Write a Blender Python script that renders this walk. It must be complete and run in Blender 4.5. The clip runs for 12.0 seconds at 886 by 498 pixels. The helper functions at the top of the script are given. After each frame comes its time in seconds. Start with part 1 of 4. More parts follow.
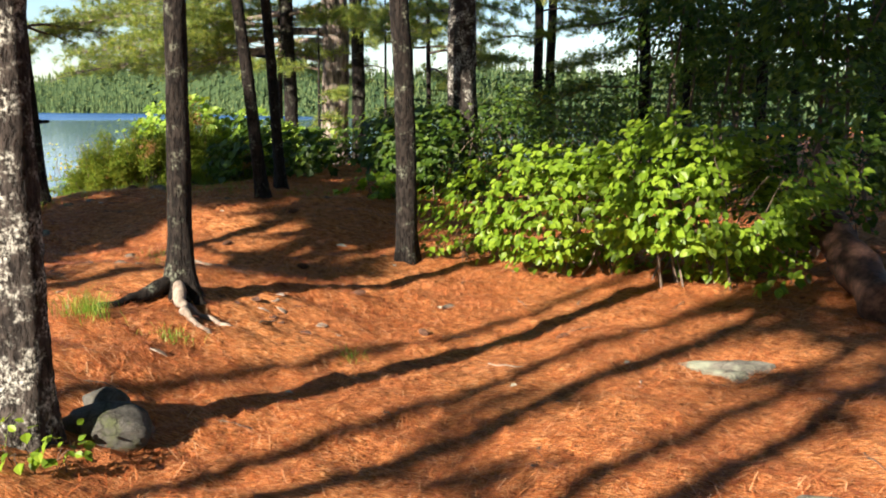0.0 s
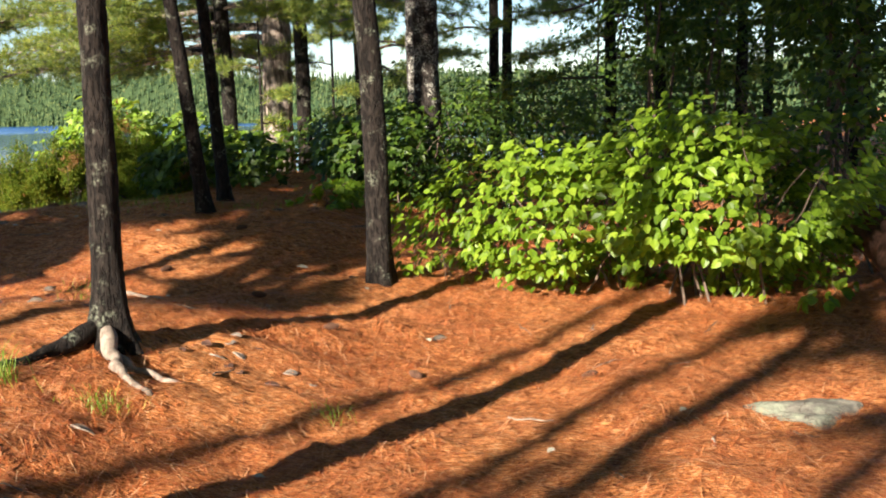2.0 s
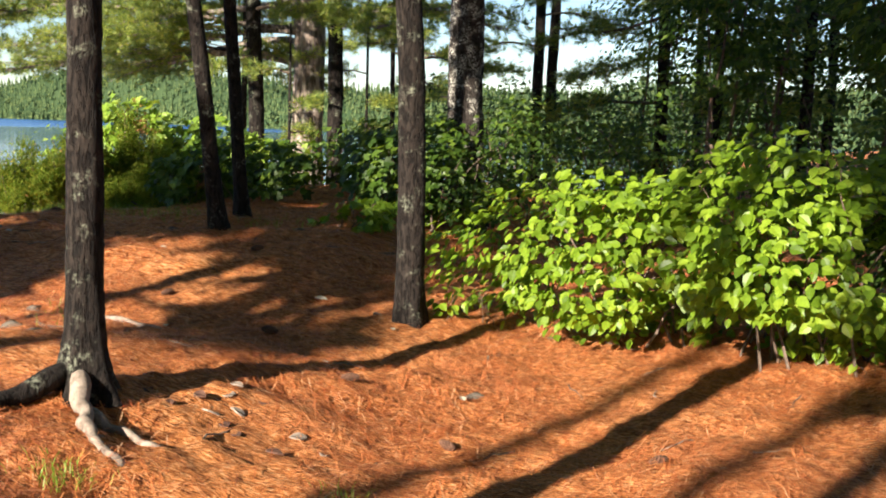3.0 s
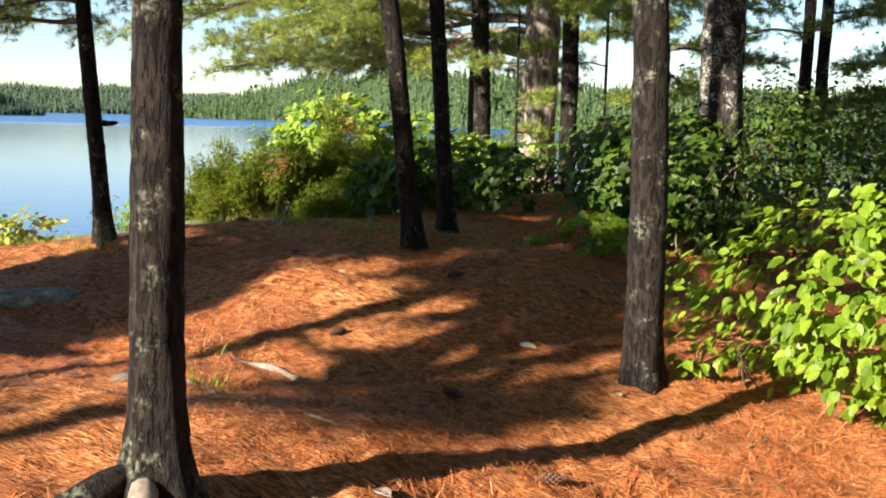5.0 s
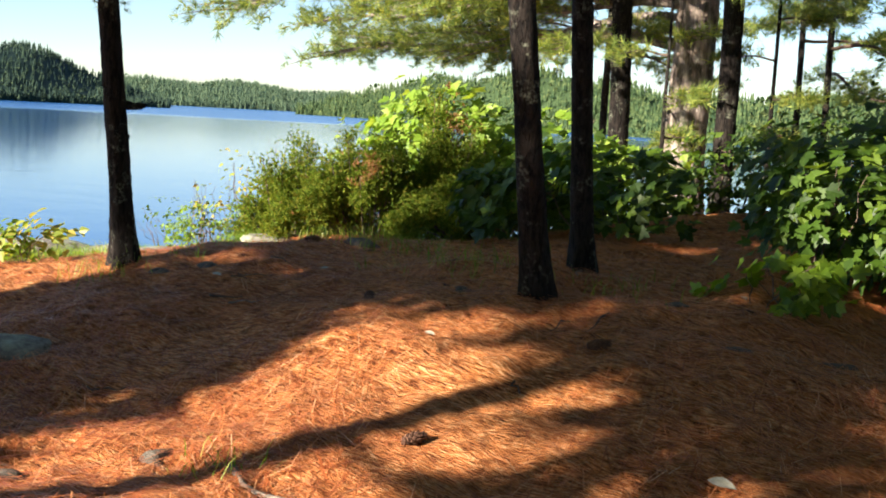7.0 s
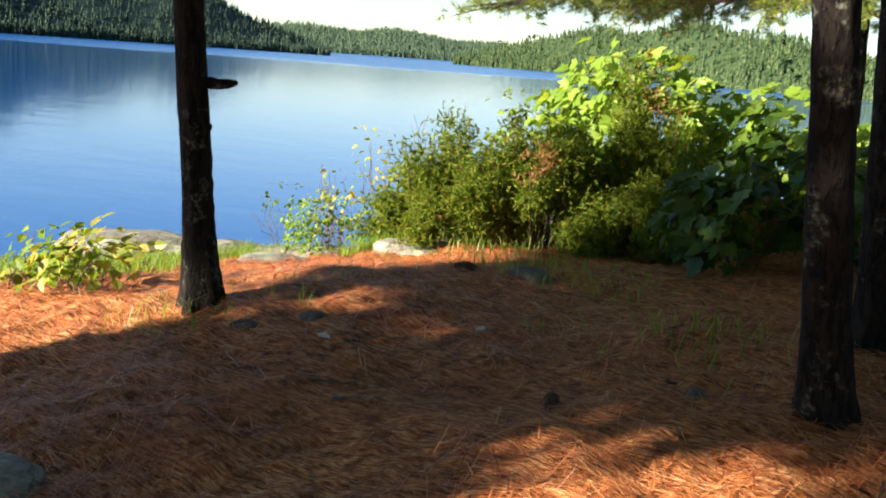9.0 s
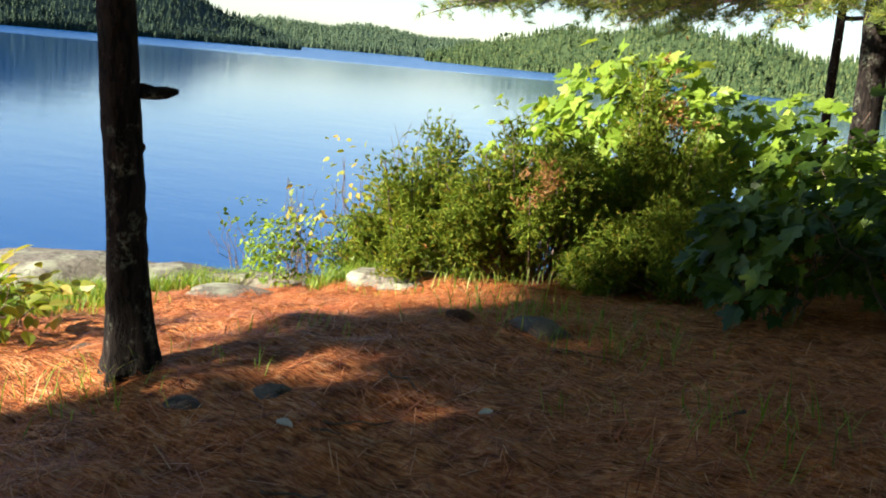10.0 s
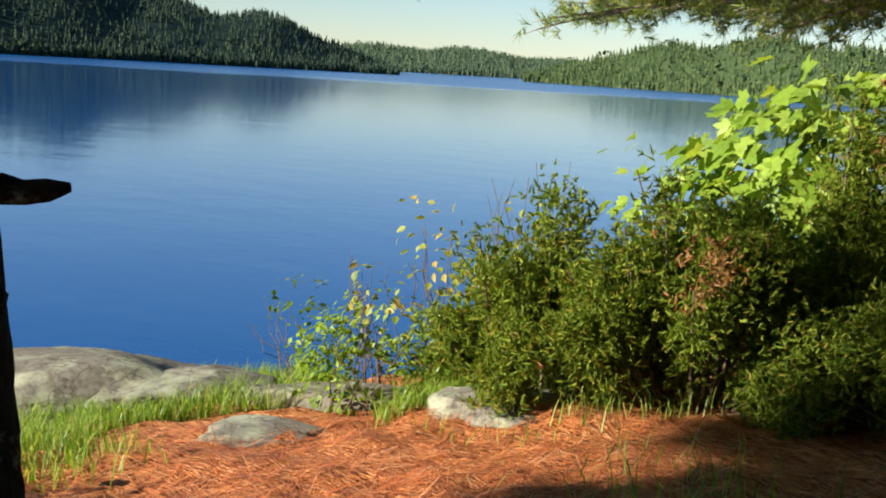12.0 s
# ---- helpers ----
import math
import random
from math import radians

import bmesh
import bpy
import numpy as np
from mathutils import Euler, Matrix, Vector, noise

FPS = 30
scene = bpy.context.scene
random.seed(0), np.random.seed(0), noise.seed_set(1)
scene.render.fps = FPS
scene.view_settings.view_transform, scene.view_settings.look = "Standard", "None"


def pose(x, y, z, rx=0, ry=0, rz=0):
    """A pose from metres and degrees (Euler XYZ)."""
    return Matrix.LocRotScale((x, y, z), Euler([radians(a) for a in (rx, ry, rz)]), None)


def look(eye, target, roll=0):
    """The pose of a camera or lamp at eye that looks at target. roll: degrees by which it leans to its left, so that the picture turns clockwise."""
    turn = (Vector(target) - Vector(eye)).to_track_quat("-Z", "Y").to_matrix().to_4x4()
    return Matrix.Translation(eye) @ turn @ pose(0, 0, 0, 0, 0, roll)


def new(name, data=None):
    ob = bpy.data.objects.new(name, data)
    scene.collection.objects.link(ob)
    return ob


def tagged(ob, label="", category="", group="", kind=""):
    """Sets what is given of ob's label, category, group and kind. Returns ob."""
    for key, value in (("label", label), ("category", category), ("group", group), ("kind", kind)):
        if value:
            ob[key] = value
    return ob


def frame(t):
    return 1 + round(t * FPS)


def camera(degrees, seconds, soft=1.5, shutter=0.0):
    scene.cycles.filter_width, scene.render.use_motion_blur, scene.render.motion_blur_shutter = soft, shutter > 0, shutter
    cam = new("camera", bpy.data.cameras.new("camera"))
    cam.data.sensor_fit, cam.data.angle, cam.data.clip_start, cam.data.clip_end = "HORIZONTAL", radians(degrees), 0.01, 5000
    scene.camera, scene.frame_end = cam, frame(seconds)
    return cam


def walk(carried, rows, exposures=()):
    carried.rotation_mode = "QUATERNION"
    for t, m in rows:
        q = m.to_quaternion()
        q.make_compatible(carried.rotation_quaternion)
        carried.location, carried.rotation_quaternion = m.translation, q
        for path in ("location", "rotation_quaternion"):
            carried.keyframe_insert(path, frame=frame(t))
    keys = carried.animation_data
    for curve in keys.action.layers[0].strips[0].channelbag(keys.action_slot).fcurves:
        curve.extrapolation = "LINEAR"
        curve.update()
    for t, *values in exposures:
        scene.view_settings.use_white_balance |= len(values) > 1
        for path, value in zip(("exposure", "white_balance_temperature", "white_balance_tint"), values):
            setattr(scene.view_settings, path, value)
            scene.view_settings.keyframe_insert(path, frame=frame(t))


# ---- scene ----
cam = camera(42.0, 12.0, soft=1.9)
PATH = [  # seconds, eye, target, roll
    (0, (1.373, -1.932, 1.562), (0.871, 0.294, 1.276), -0.1),
    (0.5, (1.217, -1.610, 1.544), (0.765, 0.623, 1.234), -0.8),
    (1, (1.072, -1.252, 1.532), (0.642, 0.984, 1.212), -0.7),
    (1.5, (0.807, -0.894, 1.501), (0.493, 1.372, 1.256), -2.0),
    (2, (0.705, -0.444, 1.490), (0.324, 1.807, 1.206), -1.8),
    (2.5, (0.630, 0.056, 1.503), (0.194, 2.303, 1.275), 1.0),
    (2.7, (0.528, 0.312, 1.511), (0.117, 2.562, 1.273), 1.4),
    (4.3, (0.207, 1.786, 1.470), (-0.431, 3.977, 1.181), -0.0),
    (4.5, (0.175, 1.994, 1.489), (-0.463, 4.186, 1.205), -1.2),
    (5, (0.038, 2.530, 1.482), (-0.853, 4.635, 1.220), 1.2),
    (5.5, (-0.122, 3.118, 1.467), (-1.036, 5.205, 1.163), 1.8),
    (6, (-0.374, 3.645, 1.456), (-1.318, 5.728, 1.208), 1.6),
    (6.5, (-0.674, 4.232, 1.444), (-1.774, 6.234, 1.184), 3.1),
    (7, (-1.035, 4.733, 1.416), (-2.127, 6.741, 1.152), 3.0),
    (7.5, (-1.427, 5.207, 1.427), (-2.654, 7.136, 1.170), 3.9),
    (7.7, (-1.536, 5.430, 1.439), (-2.807, 7.324, 1.140), 4.8),
    (9.3, (-2.513, 6.738, 1.559), (-3.862, 8.559, 1.174), 4.6),
    (9.5, (-2.651, 6.905, 1.556), (-3.996, 8.730, 1.176), 5.8),
    (10, (-2.974, 7.252, 1.574), (-4.254, 9.124, 1.195), 5.1),
    (10.5, (-3.277, 7.677, 1.585), (-4.656, 9.485, 1.235), 6.3),
    (11, (-3.559, 7.988, 1.592), (-4.952, 9.800, 1.337), 4.4),
    (11.5, (-3.878, 8.349, 1.598), (-5.182, 10.205, 1.212), 2.5),
    (12, (-4.119, 8.749, 1.612), (-5.565, 10.503, 1.260), 3.3),
]
walk(cam, [(t, look(eye, target, roll)) for t, eye, target, roll in PATH],
     exposures=[(0.0, 1.76, 5850, 12), (4.5, 1.86, 5850, 12), (7.5, 1.95, 5850, 12), (10.4, 1.85, 5850, 12), (11.0, 1.50, 5850, 10), (12.0, 1.36, 5850, 10)])

# ---- world and sun ----
SUN_EL, SUN_AZ = radians(21.5), math.atan2(-0.42, -0.907)
world = bpy.data.worlds.new("world")
scene.world = world
world.use_nodes = True
wn = world.node_tree
sky = wn.nodes.new("ShaderNodeTexSky")
sky.sky_type, sky.sun_disc = "NISHITA", False
sky.sun_elevation, sky.sun_rotation = SUN_EL, SUN_AZ
sky.air_density, sky.dust_density, sky.ozone_density = 1.0, 0.0, 2.4
wn.nodes["Background"].inputs[1].default_value = 0.048
wn.links.new(sky.outputs[0], wn.nodes["Background"].inputs[0])
sun = new("sun", bpy.data.lights.new("sun", "SUN"))
sun.data.energy, sun.data.angle, sun.data.color = 5.0, radians(0.6), (1.0, 0.86, 0.66)
sun.matrix_world = look((math.sin(SUN_AZ) * 60, math.cos(SUN_AZ) * 60, 60 * math.tan(SUN_EL)), (0, 0, 0))

# ---- materials ----
rng = np.random.default_rng(7)


def mat(name, rough=0.8, spec=0.3):
    m = bpy.data.materials.new(name)
    m.use_nodes = True
    b = m.node_tree.nodes["Principled BSDF"]
    b.inputs["Roughness"].default_value = rough
    b.inputs["Specular IOR Level"].default_value = spec
    return m, m.node_tree, b


def node(nt, kind, **values):
    n = nt.nodes.new(kind)
    for k, v in values.items():
        n.inputs[k].default_value = v
    return n


def ramp(nt, source, stops):
    r = nt.nodes.new("ShaderNodeValToRGB")
    els = r.color_ramp.elements
    while len(els) < len(stops):
        els.new(0.5)
    for e, (p, c) in zip(els, stops):
        e.position, e.color = p, (*c, 1)
    nt.links.new(source, r.inputs[0])
    return r


def mix(nt, kind, fac, a, b):
    n = nt.nodes.new("ShaderNodeMix")
    n.data_type, n.blend_type = "RGBA", kind
    if isinstance(fac, float):
        n.inputs[0].default_value = fac
    else:
        nt.links.new(fac, n.inputs[0])
    for s, i in ((a, 6), (b, 7)):
        if isinstance(s, tuple):
            n.inputs[i].default_value = (*s, 1)
        else:
            nt.links.new(s, n.inputs[i])
    return n.outputs[2]


def coords(nt, scale=(1, 1, 1), which="Object"):
    tc = nt.nodes.new("ShaderNodeTexCoord")
    mp = nt.nodes.new("ShaderNodeMapping")
    mp.inputs["Scale"].default_value = scale
    nt.links.new(tc.outputs[which], mp.inputs[0])
    return mp.outputs[0]


def noise_tex(nt, vec, scale, detail=6, rough=0.6):
    n = node(nt, "ShaderNodeTexNoise", Scale=scale, Detail=detail, Roughness=rough)
    nt.links.new(vec, n.inputs["Vector"])
    return n.outputs["Fac"]


def bump(nt, b, height, strength, dist):
    n = node(nt, "ShaderNodeBump", Strength=strength, Distance=dist)
    nt.links.new(height, n.inputs["Height"])
    nt.links.new(n.outputs[0], b.inputs["Normal"])


def bark_material(name, dark, light, lichen, stretch=3.6, scale=19.0, patchy=0.55):
    m, nt, b = mat(name, 0.9, 0.2)
    geo = nt.nodes.new("ShaderNodeNewGeometry")
    mp = node(nt, "ShaderNodeMapping")
    mp.inputs["Scale"].default_value = (1, 1, 1 / stretch)
    nt.links.new(geo.outputs["Position"], mp.inputs[0])
    v = mp.outputs[0]
    warp = node(nt, "ShaderNodeTexNoise", Scale=scale * 0.5, Detail=3)
    nt.links.new(v, warp.inputs["Vector"])
    vv = nt.nodes.new("ShaderNodeVectorMath")
    vv.operation = "MULTIPLY_ADD"
    vv.inputs[1].default_value = (0.02, 0.02, 0.02)
    nt.links.new(warp.outputs["Color"], vv.inputs[0])
    nt.links.new(v, vv.inputs[2])
    fine = noise_tex(nt, v, scale * 4, 8, 0.7)
    furrow = noise_tex(nt, vv.outputs[0], scale * 2.2, 5, 0.6)
    plates = ramp(nt, furrow, [(0.40, (0.25, 0.25, 0.25)), (0.52, (1, 1, 1))])
    base = ramp(nt, fine, [(0.3, dark), (0.7, light)])
    col = mix(nt, "MULTIPLY", 0.85, base.outputs[0], plates.outputs[0])
    patch = ramp(nt, noise_tex(nt, geo.outputs["Position"], 7.0, 5, 0.65), [(patchy, (0, 0, 0)), (patchy + 0.1, (1, 1, 1))])
    speck = ramp(nt, noise_tex(nt, geo.outputs["Position"], 45.0, 4, 0.7), [(0.45, (0, 0, 0)), (0.62, (1, 1, 1))])
    pf = nt.nodes.new("ShaderNodeMath")
    pf.operation = "MULTIPLY"
    nt.links.new(patch.outputs[0], pf.inputs[0])
    nt.links.new(speck.outputs[0], pf.inputs[1])
    col = mix(nt, "MIX", pf.outputs[0], col, lichen)
    nt.links.new(col, b.inputs["Base Color"])
    h = nt.nodes.new("ShaderNodeMath")
    h.operation = "MULTIPLY_ADD"
    h.inputs[1].default_value = 0.35
    nt.links.new(fine, h.inputs[0])
    nt.links.new(plates.outputs[0], h.inputs[2])
    bump(nt, b, h.outputs[0], 0.9, 0.02)
    return m


def leaf_material(name, stops, translucent=0.45, rough=0.45, spec=0.4):
    """Leaves: colour differs from leaf to leaf; light shines through."""
    m, nt, b = mat(name, rough, spec)
    geo = nt.nodes.new("ShaderNodeNewGeometry")
    oi = nt.nodes.new("ShaderNodeObjectInfo")
    add = nt.nodes.new("ShaderNodeMath")
    add.operation = "ADD"
    nt.links.new(geo.outputs["Random Per Island"], add.inputs[0])
    nt.links.new(oi.outputs["Random"], add.inputs[1])
    fr = nt.nodes.new("ShaderNodeMath")
    fr.operation = "FRACT"
    nt.links.new(add.outputs[0], fr.inputs[0])
    r = ramp(nt, fr.outputs[0], stops)
    n = ramp(nt, noise_tex(nt, geo.outputs["Position"], 30, 4), [(0.3, (0.75, 0.75, 0.75)), (0.7, (1.15, 1.15, 1.15))])
    col = mix(nt, "MULTIPLY", 0.8, r.outputs[0], n.outputs[0])
    nt.links.new(col, b.inputs["Base Color"])
    tr = nt.nodes.new("ShaderNodeBsdfTranslucent")
    warm = mix(nt, "MULTIPLY", 1.0, col, (1.5, 1.35, 0.5))
    nt.links.new(warm, tr.inputs[0])
    ms = node(nt, "ShaderNodeMixShader", Fac=translucent)
    nt.links.new(b.outputs[0], ms.inputs[1])
    nt.links.new(tr.outputs[0], ms.inputs[2])
    nt.links.new(ms.outputs[0], nt.nodes["Material Output"].inputs[0])
    return m


def litter_material():
    """Rust-red bed of fallen pine needles with worn grey soil."""
    m, nt, b = mat("needle_litter", 0.85, 0.15)
    geo = nt.nodes.new("ShaderNodeNewGeometry")
    p = geo.outputs["Position"]
    big = noise_tex(nt, p, 0.9, 5, 0.6)
    mid = noise_tex(nt, p, 6.0, 6, 0.7)
    warp = node(nt, "ShaderNodeTexNoise", Scale=7.0, Detail=2)
    nt.links.new(p, warp.inputs["Vector"])
    vm = nt.nodes.new("ShaderNodeVectorMath")
    vm.operation = "MULTIPLY_ADD"
    vm.inputs[1].default_value = (0.004, 0.004, 0)
    nt.links.new(warp.outputs["Color"], vm.inputs[0])
    nt.links.new(p, vm.inputs[2])
    strands = []
    for angle, s in ((20, 1.0), (75, 1.1), (130, 0.9)):
        mp = node(nt, "ShaderNodeMapping")
        mp.inputs["Rotation"].default_value = (0, 0, radians(angle))
        mp.inputs["Scale"].default_value = (17 * s, 100 * s, 1)
        nt.links.new(vm.outputs[0], mp.inputs[0])
        strands.append(noise_tex(nt, mp.outputs[0], 1.0, 3, 0.6))
    mx = strands[0]
    for s in strands[1:]:
        n = nt.nodes.new("ShaderNodeMath")
        n.operation = "MAXIMUM"
        nt.links.new(mx, n.inputs[0])
        nt.links.new(s, n.inputs[1])
        mx = n.outputs[0]
    base = ramp(nt, mx, [(0.42, (0.04, 0.009, 0.004)), (0.50, (0.36, 0.112, 0.028)), (0.58, (0.70, 0.26, 0.068)), (0.68, (0.88, 0.52, 0.25))])
    soil = ramp(nt, mid, [(0.3, (0.14, 0.05, 0.02)), (0.55, (0.43, 0.14, 0.05)), (0.75, (0.60, 0.28, 0.12))])
    k = ramp(nt, big, [(0.42, (0, 0, 0)), (0.72, (0.75, 0.75, 0.75))])
    col = mix(nt, "MIX", k.outputs[0], base.outputs[0], soil.outputs[0])
    clump = ramp(nt, noise_tex(nt, p, 13.0, 5, 0.7), [(0.36, (0.35, 0.30, 0.28)), (0.52, (1, 1, 1)), (0.68, (1.25, 1.3, 1.4))])
    col = mix(nt, "MULTIPLY", 0.85, col, clump.outputs[0])
    nt.links.new(col, b.inputs["Base Color"])
    h = nt.nodes.new("ShaderNodeMath")
    h.operation = "ADD"
    nt.links.new(mx, h.inputs[0])
    nt.links.new(mid, h.inputs[1])
    bump(nt, b, h.outputs[0], 1.0, 0.05)
    return m


def rock_material(name, dark, light, lichen, amount=0.5):
    m, nt, b = mat(name, 0.85, 0.25)
    geo = nt.nodes.new("ShaderNodeNewGeometry")
    p = geo.outputs["Position"]
    base = ramp(nt, noise_tex(nt, p, 22, 8, 0.75), [(0.3, dark), (0.7, light)])
    lich = ramp(nt, noise_tex(nt, p, 5.0, 7, 0.7), [(amount, (0, 0, 0)), (amount + 0.12, (1, 1, 1))])
    col = mix(nt, "MIX", lich.outputs[0], base.outputs[0], lichen)
    crack = node(nt, "ShaderNodeTexVoronoi", Scale=3.2)
    crack.feature = "DISTANCE_TO_EDGE"
    wv = node(nt, "ShaderNodeTexNoise", Scale=4.0, Detail=4)
    nt.links.new(p, wv.inputs["Vector"])
    vm = nt.nodes.new("ShaderNodeVectorMath")
    vm.operation = "MULTIPLY_ADD"
    vm.inputs[1].default_value = (0.5, 0.5, 0.5)
    nt.links.new(wv.outputs["Color"], vm.inputs[0])
    nt.links.new(p, vm.inputs[2])
    nt.links.new(vm.outputs[0], crack.inputs["Vector"])
    cr = ramp(nt, crack.outputs[0], [(0.0, (0.35, 0.33, 0.3)), (0.025, (1, 1, 1))])
    col = mix(nt, "MULTIPLY", 0.8, col, cr.outputs[0])
    nt.links.new(col, b.inputs["Base Color"])
    bump(nt, b, noise_tex(nt, p, 30, 10, 0.75), 0.7, 0.02)
    return m


def water_material():
    m, nt, b = mat("lake_water", 0.04, 0.5)
    b.inputs["IOR"].default_value = 1.33
    geo = nt.nodes.new("ShaderNodeNewGeometry")
    p = geo.outputs["Position"]
    b.inputs["Base Color"].default_value = (0.002, 0.062, 0.23, 1)
    mp = node(nt, "ShaderNodeMapping")
    mp.inputs["Scale"].default_value = (0.5, 1.0, 1)
    mp.inputs["Rotation"].default_value = (0, 0, radians(-45))
    nt.links.new(p, mp.inputs[0])
    small = noise_tex(nt, mp.outputs[0], 5.0, 3, 0.5)
    swell = noise_tex(nt, mp.outputs[0], 0.7, 3, 0.5)
    far = nt.nodes.new("ShaderNodeVectorMath")
    far.operation = "LENGTH"
    nt.links.new(p, far.inputs[0])
    edge = nt.nodes.new("ShaderNodeMath")
    edge.operation = "MULTIPLY_ADD"
    edge.inputs[1].default_value = 90.0
    nt.links.new(noise_tex(nt, mp.outputs[0], 0.03, 3, 0.6), edge.inputs[0])
    nt.links.new(far.outputs["Value"], edge.inputs[2])
    reach = node(nt, "ShaderNodeMapRange")
    reach.inputs["From Min"].default_value = 165
    reach.inputs["From Max"].default_value = 400
    nt.links.new(edge.outputs[0], reach.inputs["Value"])
    wind = ramp(nt, reach.outputs[0], [(0.0, (0.16, 0.16, 0.16)), (0.3, (0.25, 0.25, 0.25)), (0.42, (1, 1, 1))])
    h = nt.nodes.new("ShaderNodeMath")
    h.operation = "MULTIPLY_ADD"
    h.inputs[1].default_value = 3.0
    nt.links.new(swell, h.inputs[0])
    nt.links.new(small, h.inputs[2])
    gloss = node(nt, "ShaderNodeMapRange")
    gloss.inputs["To Min"].default_value = 0.04
    gloss.inputs["To Max"].default_value = 0.24
    nt.links.new(wind.outputs[0], gloss.inputs["Value"])
    nt.links.new(gloss.outputs[0], b.inputs["Roughness"])
    bm_ = node(nt, "ShaderNodeBump", Distance=0.02)
    nt.links.new(wind.outputs[0], bm_.inputs["Strength"])
    nt.links.new(h.outputs[0], bm_.inputs["Height"])
    nt.links.new(bm_.outputs[0], b.inputs["Normal"])
    return m


def plain_material(name, c1, c2, scale=20, rough=0.8):
    m, nt, b = mat(name, rough, 0.25)
    geo = nt.nodes.new("ShaderNodeNewGeometry")
    r = ramp(nt, noise_tex(nt, geo.outputs["Position"], scale, 6, 0.7), [(0.3, c1), (0.7, c2)])
    nt.links.new(r.outputs[0], b.inputs["Base Color"])
    bump(nt, b, noise_tex(nt, geo.outputs["Position"], scale * 3, 6, 0.7), 0.5, 0.01)
    return m


BARK = bark_material("dark_pine_bark", (0.006, 0.005, 0.004), (0.036, 0.027, 0.021), (0.20, 0.21, 0.15))
BARK_GREY = bark_material("grey_lichened_bark", (0.010, 0.008, 0.007), (0.085, 0.068, 0.056), (0.55, 0.53, 0.45), 3.0, 16.0, 0.47)
BARK_OLD = bark_material("old_white_pine_bark", (0.10, 0.075, 0.06), (0.46, 0.37, 0.30), (0.55, 0.50, 0.42), 5.0, 6.0)
TWIG = plain_material("twig_bark", (0.05, 0.035, 0.025), (0.20, 0.14, 0.10), 40)
DEADWOOD = plain_material("weathered_wood", (0.10, 0.075, 0.055), (0.40, 0.32, 0.25), 22)
ROTTEN = plain_material("rotten_red_wood", (0.025, 0.012, 0.008), (0.17, 0.085, 0.055), 16)
BUSH_LEAF = leaf_material("bright_green_leaf", [(0.0, (0.085, 0.15, 0.007)), (0.5, (0.17, 0.27, 0.012)), (1.0, (0.29, 0.40, 0.03))])
# Darker leaf colour that puts the wood's shade into the leaves.
SHADED_LEAF = leaf_material("shaded_leaf", [(0.0, (0.028, 0.058, 0.007)), (0.6, (0.06, 0.115, 0.011)), (1.0, (0.14, 0.21, 0.022))])
MAPLE_LEAF = leaf_material("maple_leaf", [(0.0, (0.15, 0.25, 0.02)), (0.6, (0.26, 0.38, 0.04)), (1.0, (0.40, 0.50, 0.10))])
NEEDLE = leaf_material("pine_needles", [(0.0, (0.08, 0.14, 0.035)), (0.6, (0.22, 0.29, 0.06)), (1.0, (0.46, 0.47, 0.09))], 0.45)
JUNIPER = leaf_material("juniper_foliage", [(0.0, (0.055, 0.10, 0.010)), (0.5, (0.14, 0.21, 0.02)), (0.88, (0.29, 0.34, 0.04)), (1.0, (0.32, 0.21, 0.04))], 0.4, 0.7, 0.12)
DRY_JUNIPER = leaf_material("browned_juniper_foliage", [(0.0, (0.12, 0.11, 0.03)), (0.5, (0.30, 0.15, 0.05)), (1.0, (0.40, 0.20, 0.07))], 0.25)
GRASS = leaf_material("grass_blades", [(0.0, (0.11, 0.22, 0.02)), (0.6, (0.24, 0.38, 0.04)), (1.0, (0.42, 0.44, 0.12))], 0.45)
YELLOW_LEAF = leaf_material("yellowing_leaf", [(0.0, (0.16, 0.24, 0.03)), (0.6, (0.34, 0.36, 0.06)), (1.0, (0.50, 0.34, 0.07))], 0.45)
DEAD_NEEDLE = leaf_material("fallen_needle", [(0.0, (0.22, 0.05, 0.014)), (0.5, (0.52, 0.145, 0.038)), (0.88, (0.72, 0.29, 0.10)), (1.0, (0.82, 0.50, 0.27))], 0.1)
# Far foliage tinted bluish; distance haze sits in its base colour.
FAR_TREE = leaf_material("haze_tinted_foliage", [(0.0, (0.04, 0.075, 0.035)), (0.6, (0.085, 0.13, 0.05)), (1.0, (0.15, 0.19, 0.07))], 0.3, 0.8, 0.1)
# Paler, bluer copy that carries the farthest ridge's haze.
FAR_RIDGE = leaf_material("hazed_ridge_foliage", [(0.0, (0.05, 0.09, 0.06)), (0.6, (0.10, 0.15, 0.09)), (1.0, (0.16, 0.21, 0.11))], 0.3, 0.8, 0.1)
# Darker copy of the far foliage, used on the left hill only.
FAR_DARK = leaf_material("darker_far_foliage", [(0.0, (0.018, 0.036, 0.03)), (0.6, (0.035, 0.06, 0.042)), (1.0, (0.07, 0.10, 0.05))], 0.2, 0.8, 0.1)
GRANITE = rock_material("lichened_granite", (0.10, 0.09, 0.07), (0.30, 0.27, 0.21), (0.36, 0.37, 0.26))
# Mossy stone with the pine's shadow put into its dark base colour.
SHADED_ROCK = rock_material("shaded_mossy_grey_stone", (0.03, 0.028, 0.024), (0.13, 0.12, 0.10), (0.09, 0.10, 0.045), 0.55)
WEATHERED = rock_material("weathered_stone", (0.07, 0.056, 0.042), (0.22, 0.18, 0.135), (0.20, 0.18, 0.11), 0.6)
LITTER = litter_material()
WATER = water_material()
PALE = plain_material("pale_dry_leaf", (0.38, 0.32, 0.22), (0.62, 0.58, 0.46), 30)
